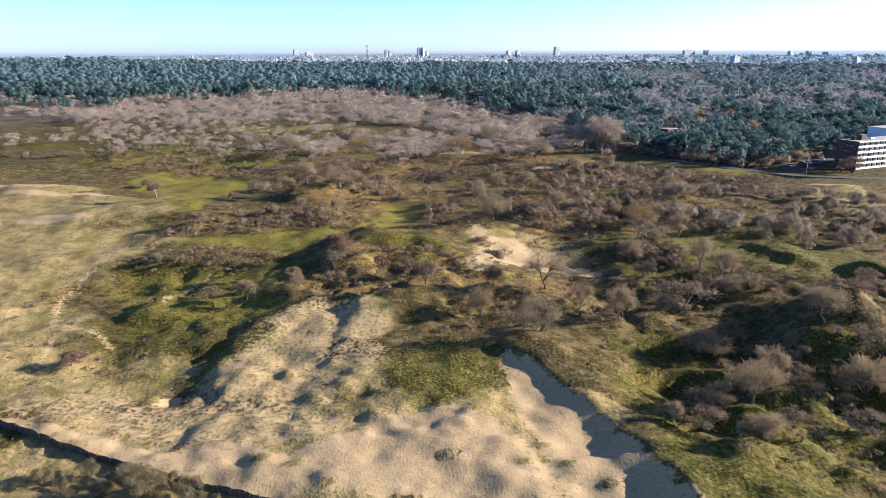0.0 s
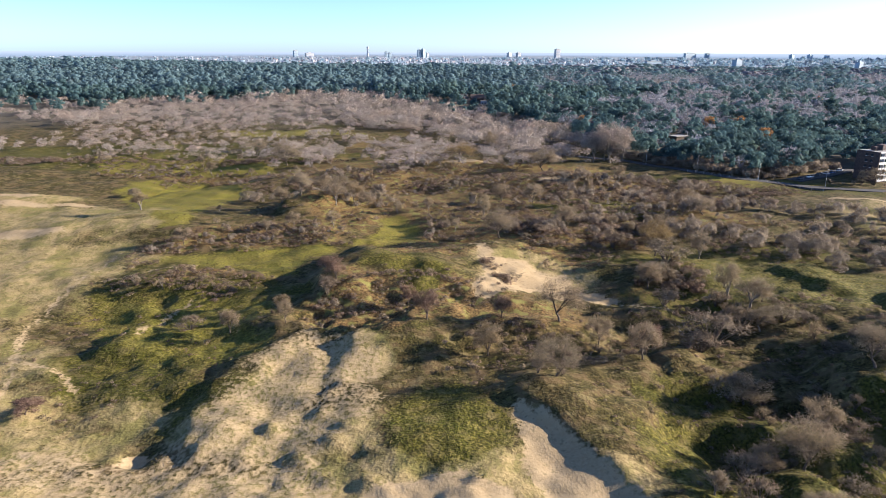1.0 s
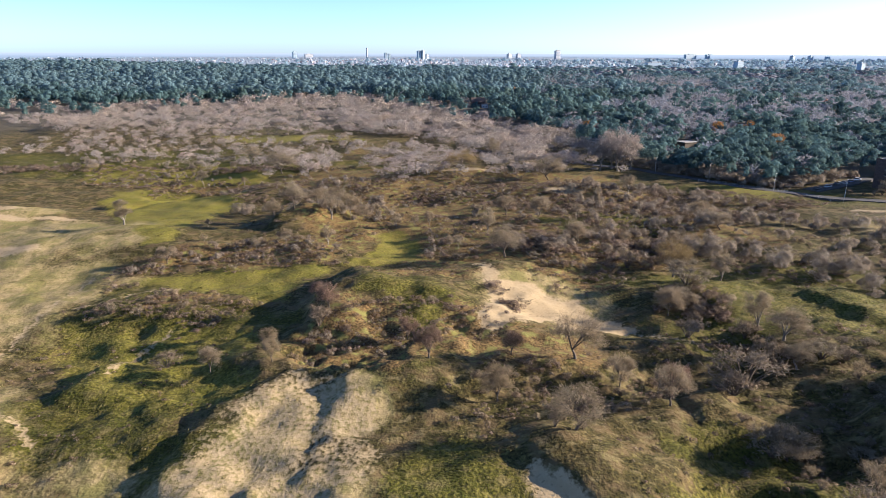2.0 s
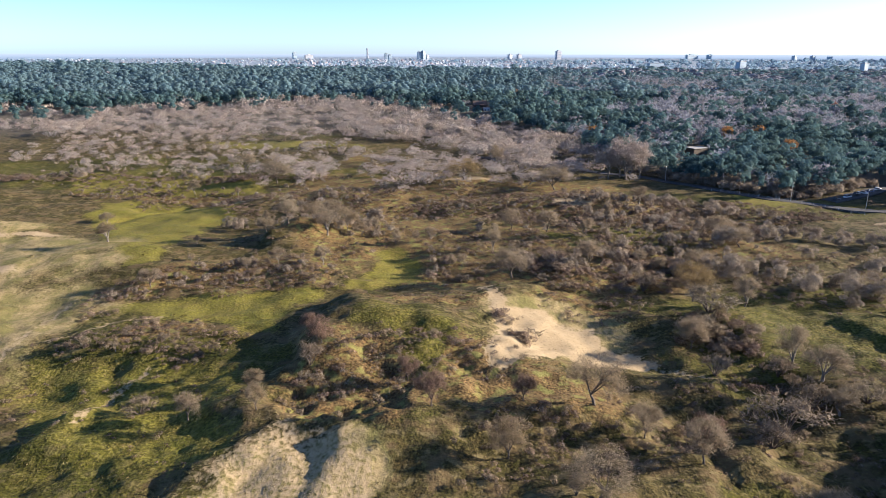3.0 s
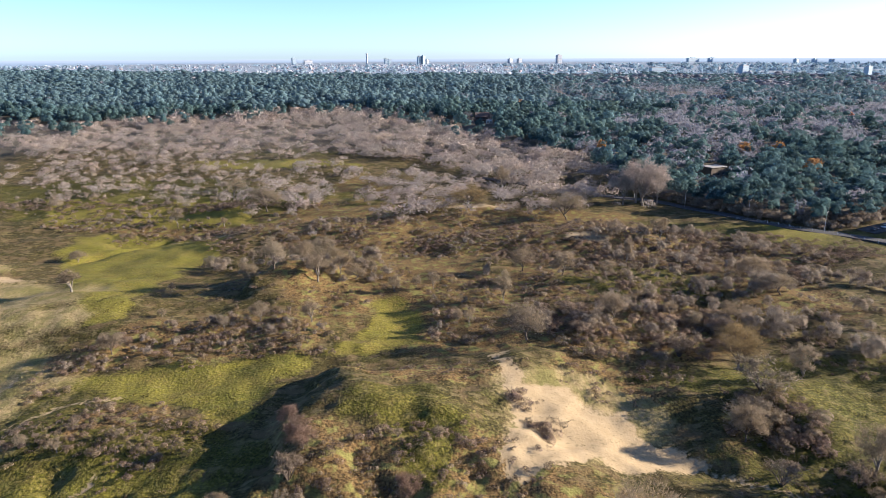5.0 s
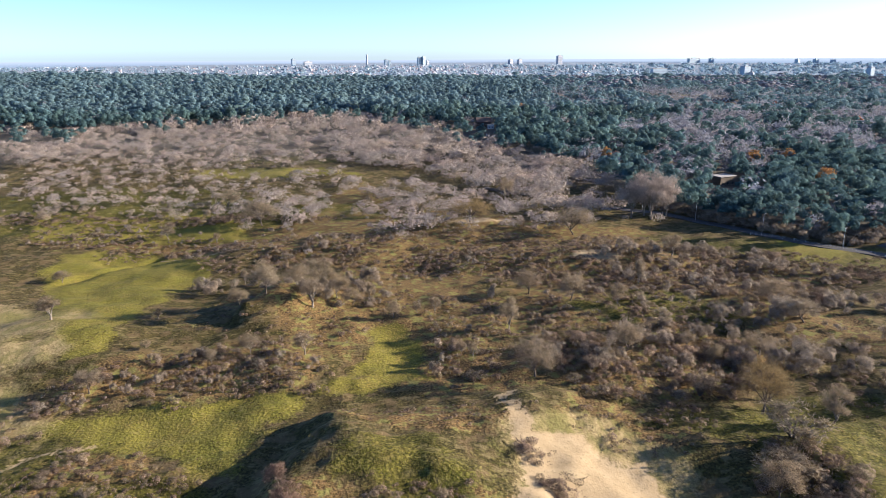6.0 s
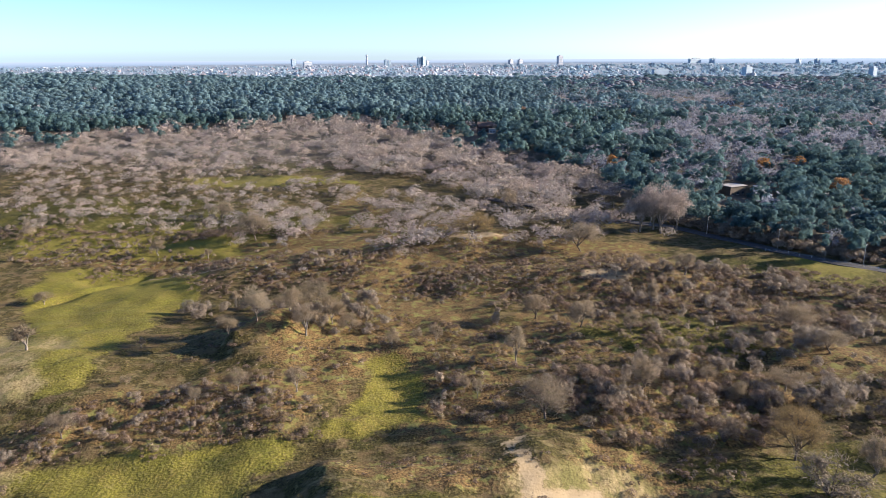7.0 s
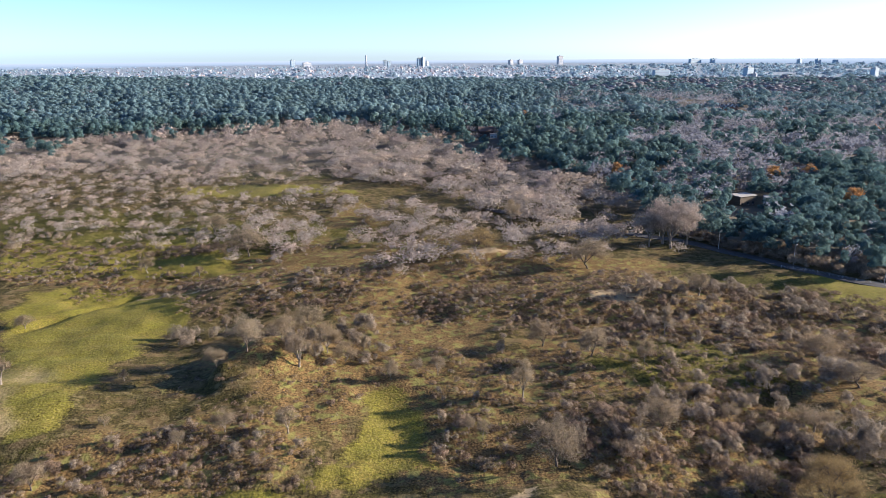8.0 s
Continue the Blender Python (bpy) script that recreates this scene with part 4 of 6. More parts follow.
# kind: places with height and width
SOLITARY = {
    "oak": [(-57.8, 272.6, 11.2, 12.4), (-46.4, 298, 10.2, 12.3), (25.1, 288.4, 8.5, 11.7), (19.1, 225.3, 8.6, 11.1), (26.8, 145.8, 9.2, 11.0),
            (83.3, 120, 9.0, 11.7), (55.6, 91.7, 7.0, 8.4), (21.4, 117.2, 6.6, 9.6), (44.1, 238.1, 9.4, 10.2), (-89, 387, 12, 14.8), (53, 359.6, 11, 15.7), (100.7, 257.5, 7.2, 10.7)],
    "round": [(-64.2, 265.9, 6.1, 6.9), (9.5, 131.4, 7.0, 7.4), (57.3, 180.4, 7.4, 7.7), (-38.4, 152.5, 3.9, 4.4), (-48.4, 144, 4.8, 4.6), (78.8, 96.9, 7.6, 8.9), (51.2, 77.5, 5.0, 6.0),
              (64.7, 103.8, 5.8, 6.6), (41.5, 129.8, 6.2, 7.0), (58.1, 118.5, 5.4, 9.0), (-86.7, 219.6, 5.0, 6.2), (36.9, 276.6, 7, 7.9), (66.5, 235.5, 5, 4.6), (34.4, 139, 5.7, 5.4), (-35.1, 142.3, 4.2, 3.6)],
    "tall": [(15.7, 257.1, 10.4, 6.4), (-43.4, 270.7, 9.3, 9.2), (79.9, 204.1, 8.9, 7.3), (72.7, 164.6, 9.8, 9.0), (75.9, 158, 8.6, 7.8), (74.1, 147.7, 7.2, 7.1), (30.1, 435, 13, 11),
             (-39.6, 239.1, 7.0, 4.5), (50.5, 93.4, 6.0, 5.6), (84.9, 326.3, 8, 9.9), (-117, 427, 11, 11), (-127, 371, 9, 7)],
    "russet": [(68.9, 212.2, 11.4, 13.0), (72.5, 217.2, 8.9, 11.2), (8.9, 376.2, 12, 19)],
    "thorn": [(-3.5, 141.5, 6.6, 6.4), (-27.4, 166.5, 6.0, 6.6), (-31.5, 176, 3.6, 5.0), (-8.5, 155.6, 4.2, 3.6), (13.5, 145.8, 4.4, 3.8), (-74.7, 109.3, 4.0, 6.6), (43.5, 134.4, 5.2, 5.5)],
    "dome": [(-50, 281.1, 6.9, 9.6), (-37.5, 281.5, 8.8, 9.7), (-32.3, 278.6, 6.1, 8.0), (-62.4, 233.2, 4.9, 3.6), (-53.9, 239, 4.3, 5.8), (-11.2, 271.8, 5.1, 3.6), (-18.4, 268.1, 5.8, 4.6), (-5.8, 269.8, 4.7, 3.8),
             (79.9, 239.5, 7.2, 11.0), (99.8, 274.6, 8.5, 11.0), (50.9, 273.5, 5.1, 5.4), (62.3, 243.9, 5.2, 5.3), (1.5, 241.3, 4.4, 3.0), (4.5, 237.1, 4.0, 3.0), (-82.7, 242.1, 3.2, 3.3), (-145.4, 315.5, 5.1, 6.7)],
    "sapling": [(-75.8, 174.2, 3.1, 1.9), (-74.9, 308, 5.6, 3.0), (-27.4, 285.2, 5.6, 3.3), (-104, 366.8, 5.8, 4.2), (39.7, 86, 2.9, 2.6), (63.8, 295.9, 7.5, 2.2), (-90, 268, 4, 3), (-119, 262, 5, 5)],
}
TAKEN = []
for kind, places in SOLITARY.items():
    tall, wide, label, mat, bark, twigs = TREE_KINDS[kind]
    forms = []
    for k, (x, y, h, w) in enumerate(places):
        TAKEN.append((x, y, w * 0.45))
        m = planted(x, y, w / wide, h / tall, 67.0 * k)
        if k < 3:
            forms.append(bare_tree("bare_tree" if kind != "thorn" else "thorn_bush", 100 * len(label) + k, tall, wide, label, "tree" if kind != "thorn" else "bush", m, mat, bark, twigs))
        else:
            copy_thing(forms[k % 3], m)

# the great poplar clump by the road
for k, (x, y, h, w) in enumerate([(87, 393, 19, 17), (96, 390, 24, 21), (104, 394, 20, 17), (94, 396, 21, 18)]):
    bare_tree("poplar", 900 + k, h, w, "large bare poplar with a pale grey-pink crown beside the road", "tree", planted(x, y), MAT_POPLAR, MAT_PALEBARK, 4200, "poplars by the road", 1.1, 0.17)
    TAKEN.append((x, y, 7))


# ---- where shrubs and woods grow ----
# centre, radii, turn, how thick, height of the plants
THICKETS = [
    (78, 132, 42, 34, 0, 0.48, 2.6), (70, 92, 32, 24, 0, 0.48, 2.2), (118, 252, 46, 40, 0, 0.42, 4.0), (150, 225, 46, 48, 0, 0.45, 4.2),
    (16, 140, 22, 12, 0, 0.45, 1.9), (150, 362, 30, 5, -48, 0.9, 3.0), (118, 400, 24, 5, -48, 0.9, 3.2), (-62, 150, 26, 16, 0, 0.10, 1.6), (-8, 162, 22, 10, 0, 0.25, 1.5),
    (-38, 290, 16, 18, 0, 0.8, 3.4), (-62, 300, 26, 12, 0, 0.3, 3.0), (60, 300, 60, 46, 0, 0.3, 2.4), (-130, 400, 120, 30, 0, 0.16, 2.4), (0, 330, 60, 20, 0, 0.25, 1.6), (-60, 345, 50, 12, 0, 0.4, 2.2),
]
WOODLAND = [
    (10, 402, 60, 26, 0, 0.4, 4.4), (92, 383, 14, 5, 0, 1.0, 4.0), (-150, 620, 330, 70, 0, 0.55, 6.4), (-260, 470, 90, 60, 0, 0.4, 4.8), (-55, 345, 40, 14, 0, 0.2, 3.2),
]
GLADES = [(-122, 300, 26, 46, 0), (-15, 246, 10, 27, 0), (-66, 207, 28, 6, 0), (1, 104, 12, 12, 0), (-110, 530, 40, 9, 0),
          (150, 336, 60, 9, -20), (27, 188, 9, 8, 0), (112, 392, 14, 12, 0)]


def thickness(x, y, spots, stands=None):
    """For each place the chance of a plant and the plants' height there."""
    best, tall = np.zeros_like(x), np.full_like(x, 2.0)
    for k, (outline, d, h) in enumerate((stands or {}).values()):
        m = d * patch(x, y, outline, 3.0, 4.0, 180 + k)
        tall = np.where(m > best, h, tall)
        best = np.maximum(best, m)
    for cx, cy, rx, ry, turn, d, h in spots:
        m = d * (1 - smooth(0.5, 1.3, oval(x, y, cx, cy, rx, ry, turn) + 0.3 * fbm(x, y, 20, 83)))
        tall = np.where(m > best, h, tall)
        best = np.maximum(best, m)
    return best * (0.4 + 0.6 * smooth(-0.7, 0.3, fbm(x, y, 22, 85))), tall


def seeded(rng, x0, x1, y0, y1, step):
    gx, gy = np.meshgrid(np.arange(x0, x1, step), np.arange(y0, y1, step))
    x, y = gx.ravel(), gy.ravel()
    return x + rng.uniform(-0.48, 0.48, len(x)) * step, y + rng.uniform(-0.48, 0.48, len(x)) * step


def in_view(x, y):
    """The plan's wedge of land in front of the flight."""
    return np.abs(x) < 40 + 0.78 * np.maximum(y, 0)


def clear_of(x, y, ok):
    for cx, cy, r in TAKEN:
        ok &= np.hypot(x - cx, y - cy) > r
    ok &= zone(x, y, GLADES, 91, 0.3) < 0.5
    return ok


rng = np.random.default_rng(11)
sx, sy = seeded(rng, -330, 330, 62, 420, 3.1)
chance, tall = thickness(sx, sy, THICKETS, SCRUB)
keep = clear_of(sx, sy, (rng.uniform(size=len(sx)) < 0.62 * chance) & in_view(sx, sy))
sx, sy, tall = sx[keep], sy[keep], tall[keep] * np.clip(rng.lognormal(-0.1, 0.42, keep.sum()), 0.35, 1.9)
order = np.argsort(np.hypot(sx, sy - 40))
sx, sy, tall = sx[order], sy[order], tall[order]

# the nearest ones singly
shrub_forms = []
for k in range(min(260, len(sx))):
    x, y, h = float(sx[k]), float(sy[k]), float(tall[k])
    m = planted(x, y, h / 2.6 * (1.05 + 0.3 * math.sin(k * 1.7)), h / 2.6, 41.0 * k)
    if k < 6:
        shrub_forms.append(bare_shrub("dune_shrub", 300 + k, 2.6, 3.4, "bare grey-brown dune shrub with dense thin twigs", "shrub", m, MAT_BRUSH if k % 3 else MAT_TWIG))
    else:
        copy_thing(shrub_forms[k % 6], m)


# larger shrubs on the mossy slope
for k, (x, y, h) in enumerate([(60, 119, 3.2), (55.5, 118.5, 3.4), (63, 117, 3.0), (73, 117, 3.0), (66.5, 107, 3.4), (71.4, 105.5, 3.2), (53, 98, 3.4), (59, 96.5, 3.8), (56, 96, 3.0), (41.3, 86.6, 2.2),
                               (51.7, 77.6, 3.4), (81, 100.5, 4.2), (75, 94.5, 3.4), (91, 111, 4.0), (83, 115, 3.6), (42.6, 109.5, 2.4), (22.7, 124, 3.0), (22.5, 117.6, 2.6), (18, 117.5, 2.4),
                               (57, 165, 3.0), (61, 169, 3.6), (65, 173, 3.4), (59, 178, 3.0), (67, 182, 3.6), (62, 187, 3.2), (70, 164, 2.8), (88, 136, 3.4), (93, 129, 3.6), (98, 122, 3.2), (79.6, 170.1, 3.2), (70.8, 160.2, 3.5), (71.1, 151.6, 3.8), (68.7, 167.8, 3.2), (77.1, 177.2, 3.5), (62.6, 163.9, 3.8), (63.4, 191.8, 3.2), (67.9, 193.6, 3.5)]):
    copy_thing(shrub_forms[k % 6], planted(x, y, h / 2.5, h / 2.6, 53.0 * k))


def plant_forms(seed, count, tall, wide, base, clusters, leaves, size, trunk=0.0, fringe=0.5):
    """A few crowns of rounded twig clumps with a ragged fringe of twigs, to be repeated many times over in one mesh."""
    forms = []
    for k in range(count):
        r = np.random.default_rng(seed + k)
        c, rad = boughs(r, clusters, wide, tall, base)
        rad = rad * (1.6 if clusters < 8 else 1.3)
        pieces = []
        if not leaves or wide < 5:
            pieces += [clumps(r, c[::2], rad[::2], 0.85)] + ([core(r, wide * 0.6, base, tall * 0.75)] if clusters > 4 else [])
        else:
            at, out = shell(r, int(leaves * 0.8), c, rad, 0.6, 1.05)
            pieces.append(facets(r, at, unit(out + 0.5 * unit(at - c.mean(0))), size, 0.4))
        if leaves:
            n = leaves if wide < 5 else int(leaves * 0.2)
            at, out = shell(r, n, c, rad, 0.6, 1.1)
            way = unit(unit(at - np.array([0, 0, base * 0.5])) + 0.5 * out + fringe * unit(r.normal(size=(n, 3))))
            pieces.append(slivers(r, at, way, size * (2.2 if wide < 5 else 1.7), size * (0.6 if wide < 5 else 0.4), out))
        if trunk:
            pieces.append(tube([(0, 0, -0.4), (0, 0, base + 0.3 * (tall - base))], [trunk, trunk * 0.5], 3))
        forms.append(joined(pieces))
    return forms


def mass(name, label, category, forms, x, y, wide, tall, mat, seed, sink=0.1):
    """Many plants in one mesh. wide, tall: each plant's scale."""
    r = np.random.default_rng(seed)
    z = height(x, y) - sink
    which, turn, tone = r.integers(0, len(forms), len(x)), r.uniform(0, 6.283, len(x)), r.uniform(0, 1, len(x))
    vs, fs, ts, at = [], [], [], 0
    for k, (v, f) in enumerate(forms):
        i = np.nonzero(which == k)[0]
        if not len(i):
            continue
        c, s = np.cos(turn[i])[:, None], np.sin(turn[i])[:, None]
        px = (v[None, :, 0] * c - v[None, :, 1] * s) * wide[i, None] + x[i, None]
        py = (v[None, :, 0] * s + v[None, :, 1] * c) * wide[i, None] + y[i, None]
        pz = v[None, :, 2] * tall[i, None] + z[i, None]
        vs.append(np.stack([px, py, pz], 2).reshape(-1, 3))
        fs.append((f[None] + (np.arange(len(i)) * len(v))[:, None, None] + at).reshape(-1, 3))
        ts.append(np.repeat(tone[i], len(v)))
        at += len(i) * len(v)
    me = tri_mesh(name, np.concatenate(vs), np.concatenate(fs), mat, {"tint": np.concatenate(ts)})
    me.polygons.foreach_set("use_smooth", np.ones(len(me.polygons), bool))
    return tagged(new(name, me), label, category, kind="stuff")


# the further shrubs together
far = slice(min(260, len(sx)), None)
scale = tall[far] / 2.9
mass("shrub_thicket", "dense grey-brown bare shrubs covering the dune slopes", "shrubs", plant_forms(400, 8, 2.6, 3.2, 0.0, 9, 130, 0.22, 0.0, 1.0), sx[far], sy[far],
     scale * rng.uniform(0.9, 1.3, len(scale)), scale, MAT_THICKET, 21)

# low heath and bramble
HEATHS = [(-6, 164, 24, 13, 0, 1.0, 1.0), (22, 136, 26, 14, 20, 0.9, 1.1),
          (16, 190, 4.5, 3, 0, 1.4, 1.7), (18, 180, 4.5, 3, 0, 1.4, 1.8), (-26, 150, 9, 9, 0, 0.9, 1.4), (34, 196, 4, 3, 0, 1.2, 1.5), (66, 182, 10, 8, 0, 1.3, 2.0), (68, 162, 12, 6, 0, 1.0, 1.3), (40, 203, 14, 12, 0, 1.0, 1.0), (-200, 395, 150, 10, 0, 0.9, 1.6), (0, 330, 110, 18, 0, 0.8, 1.3), (-4, 203, 20, 7, 0, 0.9, 0.6)]
HEATHS_FAR = [(90, 310, 70, 30, 0, 0.8, 1.6), (30, 260, 60, 26, 0, 0.7, 1.3), (-40, 270, 40, 30, 0, 0.45, 0.9), (75, 130, 46, 44, 0, 0.42, 0.9), (64, 80, 30, 18, 0, 0.5, 0.7), (120, 225, 40, 30, 0, 0.5, 1.0),
              (36, 100, 9, 24, 18, 0.5, 0.6), (-80, 140, 40, 34, 0, 0.14, 0.7), (-30, 350, 120, 14, 0, 0.6, 1.2)]
hx, hy = seeded(rng, -330, 200, 70, 420, 1.75)
chance, tall_h = thickness(hx, hy, HEATHS + HEATHS_FAR, {k: (o, 1.0 * d, 0.7 * h) for k, (o, d, h) in SCRUB.items()})
keep = clear_of(hx, hy, (rng.uniform(size=len(hx)) < chance * 0.7) & in_view(hx, hy))
hx, hy = hx[keep], hy[keep]
scale = tall_h[keep] * rng.lognormal(0, 0.3, len(hx))
mass("heath", "low dark brown heath and bramble in patches on the dunes", "heath", plant_forms(500, 8, 1.0, 1.9, -0.1, 4, 18, 0.2, 0.0, 0.9), hx, hy, scale * rng.uniform(0.9, 1.5, len(hx)), scale * 0.75, MAT_HEATH, 22, 0.05)

# the bare woodland behind the open dunes
wx, wy = seeded(rng, -560, 340, 275, 760, 7.0)
chance, tall_w = thickness(wx, wy, WOODLAND, STANDS)
road_side = (wx > 100 + 0.0 * wy) & (wy < 430) | ((wx > 0.55 * wy - 150) & (wx > 60) & (wy > 430))
keep = clear_of(wx, wy, (rng.uniform(size=len(wx)) < 0.68 * chance) & in_view(wx, wy) & ~road_side)
wx, wy = wx[keep], wy[keep]
scale = tall_w[keep] * np.clip(rng.lognormal(0, 0.3, len(wx)), 0.5, 1.5) / 9.0
mass("bare_woodland", "bare grey-brown and pinkish trees behind the open dunes", "woodland", plant_forms(600, 12, 8, 8.4, 0.0, 15, 300, 0.5, 0.0, 0.6), wx, wy,
     scale * rng.uniform(1.15, 1.7, len(wx)), scale * rng.uniform(0.8, 1.1, len(wx)), MAT_WOODS, 23)

ux, uy = seeded(rng, -420, 110, 340, 640, 4.4)
chance, _ = thickness(ux, uy, [], STANDS)
keep = clear_of(ux, uy, (rng.uniform(size=len(ux)) < 0.1 + 0.4 * chance) & (chance > 0.05) & in_view(ux, uy))
ux, uy = ux[keep], uy[keep]
scale = np.clip(rng.lognormal(-0.2, 0.4, len(ux)), 0.3, 1.6)
mass("understorey", "low grey-brown scrub between the bare trees", "scrub", plant_forms(660, 6, 2.4, 4.0, -0.1, 3, 16, 0.35, 0.0, 0.9), ux, uy, scale * rng.uniform(0.8, 1.3, len(ux)), scale, MAT_THICKET, 26)

bx, by = seeded(rng, -800, 120, 730, 1040, 8.0)
keep = (by < forest_edge(bx) - 20 + 55 * fbm(bx, by, 45, 97)) & in_view(bx, by) & (rng.uniform(size=len(bx)) < 0.45 + 0.3 * smooth(-0.3, 0.3, fbm(bx, by, 60, 96, 2)))
keep &= zone(bx, by, GLADES, 91, 0.3) < 0.5
bx, by = bx[keep], by[keep]
scale = rng.lognormal(-0.12, 0.3, len(bx))
mass("bare_woodland", "denser pinkish-grey bare trees in front of the pine forest", "woodland", plant_forms(640, 8, 8, 8.8, 0.0, 12, 110, 0.8, 0.0, 0.6), bx, by, scale * rng.uniform(1.1, 1.4, len(bx)), scale, MAT_WOODS, 24)


# ---- the forest: pines and bare trees ----
def pine_forms(seed, count, clusters, leaves, leaf, per, tall=14.0, wide=7.4, base=3.0):
    forms = []
    for k in range(count):
        r = np.random.default_rng(seed + k)
        c, rad = boughs(r, clusters, wide, tall, base)
        rad = rad * (1.3 if clusters > 3 else 1.6)
        pieces = [clumps(r, c, rad * (1.05 if clusters < 8 else 0.9), 0.95)] + ([facets(r, *shell(r, per, c, rad * 1.1, 0.7, 1.0), 0.9, 0.6)] if per else []) + [core(r, wide * 0.52, base + 0.12 * tall, tall * 0.86)]
        if leaves:
            pieces.append(facets(r, *shell(r, leaves, c, rad, 0.9, 1.2), leaf, 0.5))
        if leaves > 16:
            pieces.append(tube([(0, 0, -0.5), (0, 0, tall * 0.7)], [0.22, 0.1], 3))
        forms.append(joined(pieces))
    return forms


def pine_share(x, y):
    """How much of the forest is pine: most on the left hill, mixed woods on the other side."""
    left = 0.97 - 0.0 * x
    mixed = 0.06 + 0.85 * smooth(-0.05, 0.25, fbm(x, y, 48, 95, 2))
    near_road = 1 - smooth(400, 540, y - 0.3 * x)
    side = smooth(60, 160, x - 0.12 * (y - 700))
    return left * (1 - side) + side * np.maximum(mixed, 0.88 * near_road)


def grow_forest(y0, y1, step, twigs, pads, leaves, per, seed, name, spread=1.0):
    r = np.random.default_rng(seed)
    x, y = seeded(r, -0.80 * y1 - 60, 0.80 * y1 + 60, y0, y1, step)
    edge = forest_edge(x) + np.where(x < 90, 55, 2) * fbm(x, y, 45, 97)
    strays = (y > edge - 130) & (x < 60) & (y > 600) & (r.uniform(size=len(x)) < 0.14)
    ok = ((y > edge) | strays) & (np.abs(x) < 40 + 0.70 * y) & (r.uniform(size=len(x)) < 0.93)
    for cx, cy, rad in YARDS:
        ok &= np.hypot(x - cx, y - cy) > rad
    x, y = x[ok], y[ok]
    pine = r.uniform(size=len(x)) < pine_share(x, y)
    size = r.lognormal(0, 0.2, len(x)) * spread * (1 + 0.14 * fbm(x, y, 40, 98, 2))
    # stands further back take the paler, haze-tinted needle colour
    mass("pine_forest", "haze-tinted blue-green pine forest on the far dunes" + name, "forest", pine_forms(700 + seed, 8, pads, leaves, 0.7, per), x[pine], y[pine], size[pine] * step / 5.6, size[pine] * 0.95, MAT_PINE if y0 < 600 else MAT_HAZEPINE, seed)
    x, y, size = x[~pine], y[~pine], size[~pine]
    mass("bare_forest", "bare deciduous trees, haze-blue grey, among the pines" + name, "forest", plant_forms(800 + seed, 8, 14.0, 9.0, 2, twigs + 6, 26 * twigs, 0.95, 0.0, 0.6), x, y, size * step / 6.6, size * 0.86, MAT_HAZEWOODS, seed + 1)


# houses and their yards: centre and clear radius
YARDS = [(161, 461, 12), (154, 446, 11), (149, 434, 9), (173, 456, 10), (167, 443, 9), (362, 975, 20), (352, 950, 18), (400, 735, 12), (392, 722, 10),
         (36, 735, 14), (35, 718, 12), (34, 702, 12), (113, 536, 10), (109, 522, 8),
         (167, 474, 13), (180, 470, 11), (375, 1010, 26), (37, 752, 20), (118, 552, 12), (120, 908, 13), (50, 960, 13), (410, 750, 13), (420, 946, 13),
         (23, 590, 8), (357, 760, 10), (316, 846, 10), (238, 345, 34), (205, 340, 17), (182, 343, 9), (196, 350, 9), (209, 359, 10)]
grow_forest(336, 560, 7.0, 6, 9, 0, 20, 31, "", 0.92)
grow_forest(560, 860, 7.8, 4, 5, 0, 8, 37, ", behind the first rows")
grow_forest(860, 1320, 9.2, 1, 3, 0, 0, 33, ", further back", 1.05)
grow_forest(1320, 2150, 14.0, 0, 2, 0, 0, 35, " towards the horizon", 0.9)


# trees that still hold their autumn leaves
for k, (x, y, h, w) in enumerate([(89, 893, 13, 14), (203, 524, 11, 11), (228, 530, 12, 11), (215, 459, 12, 12), (110, 548, 10, 8)]):
    bare_tree("autumn_tree", 1200 + k, h, w, "round tree holding orange-brown autumn leaves among the pines", "tree", planted(x, y, sink=-3.0 if k else -4.0), MAT_ORANGE, MAT_BARK, 900, "autumn trees in the forest", 0.9, 0.5)


ux, uy = seeded(rng, 92, 215, 336, 470, 2.4)
edge = forest_edge(ux)
keep = (uy > edge - 3) & (uy < edge + 16) & (rng.uniform(size=len(ux)) < 0.75)
for cx, cy, rad in YARDS:
    keep &= np.hypot(ux - cx, uy - cy) > rad * 0.8
ux, uy = ux[keep], uy[keep]
scale = rng.lognormal(0.25, 0.3, len(ux))
mass("undergrowth", "dark tangled undergrowth along the foot of the pines", "undergrowth", plant_forms(460, 6, 2.6, 3.2, 0.0, 6, 40, 0.25, 0.0, 0.9), ux, uy, scale * 1.1, scale, MAT_THICKET, 25)


# ---- grass tussocks ----
def tussock_forms(seed, count, blades, wide, tall, size):
    forms = []
    for k in range(count):
        r = np.random.default_rng(seed + k)
        face = unit(r.normal(size=(blades, 3)) * (1, 1, 0.7))
        face[:, 2] = np.abs(face[:, 2])
        forms.append(facets(r, face * (wide / 2, wide / 2, tall), face, size, 0.3))
    return forms


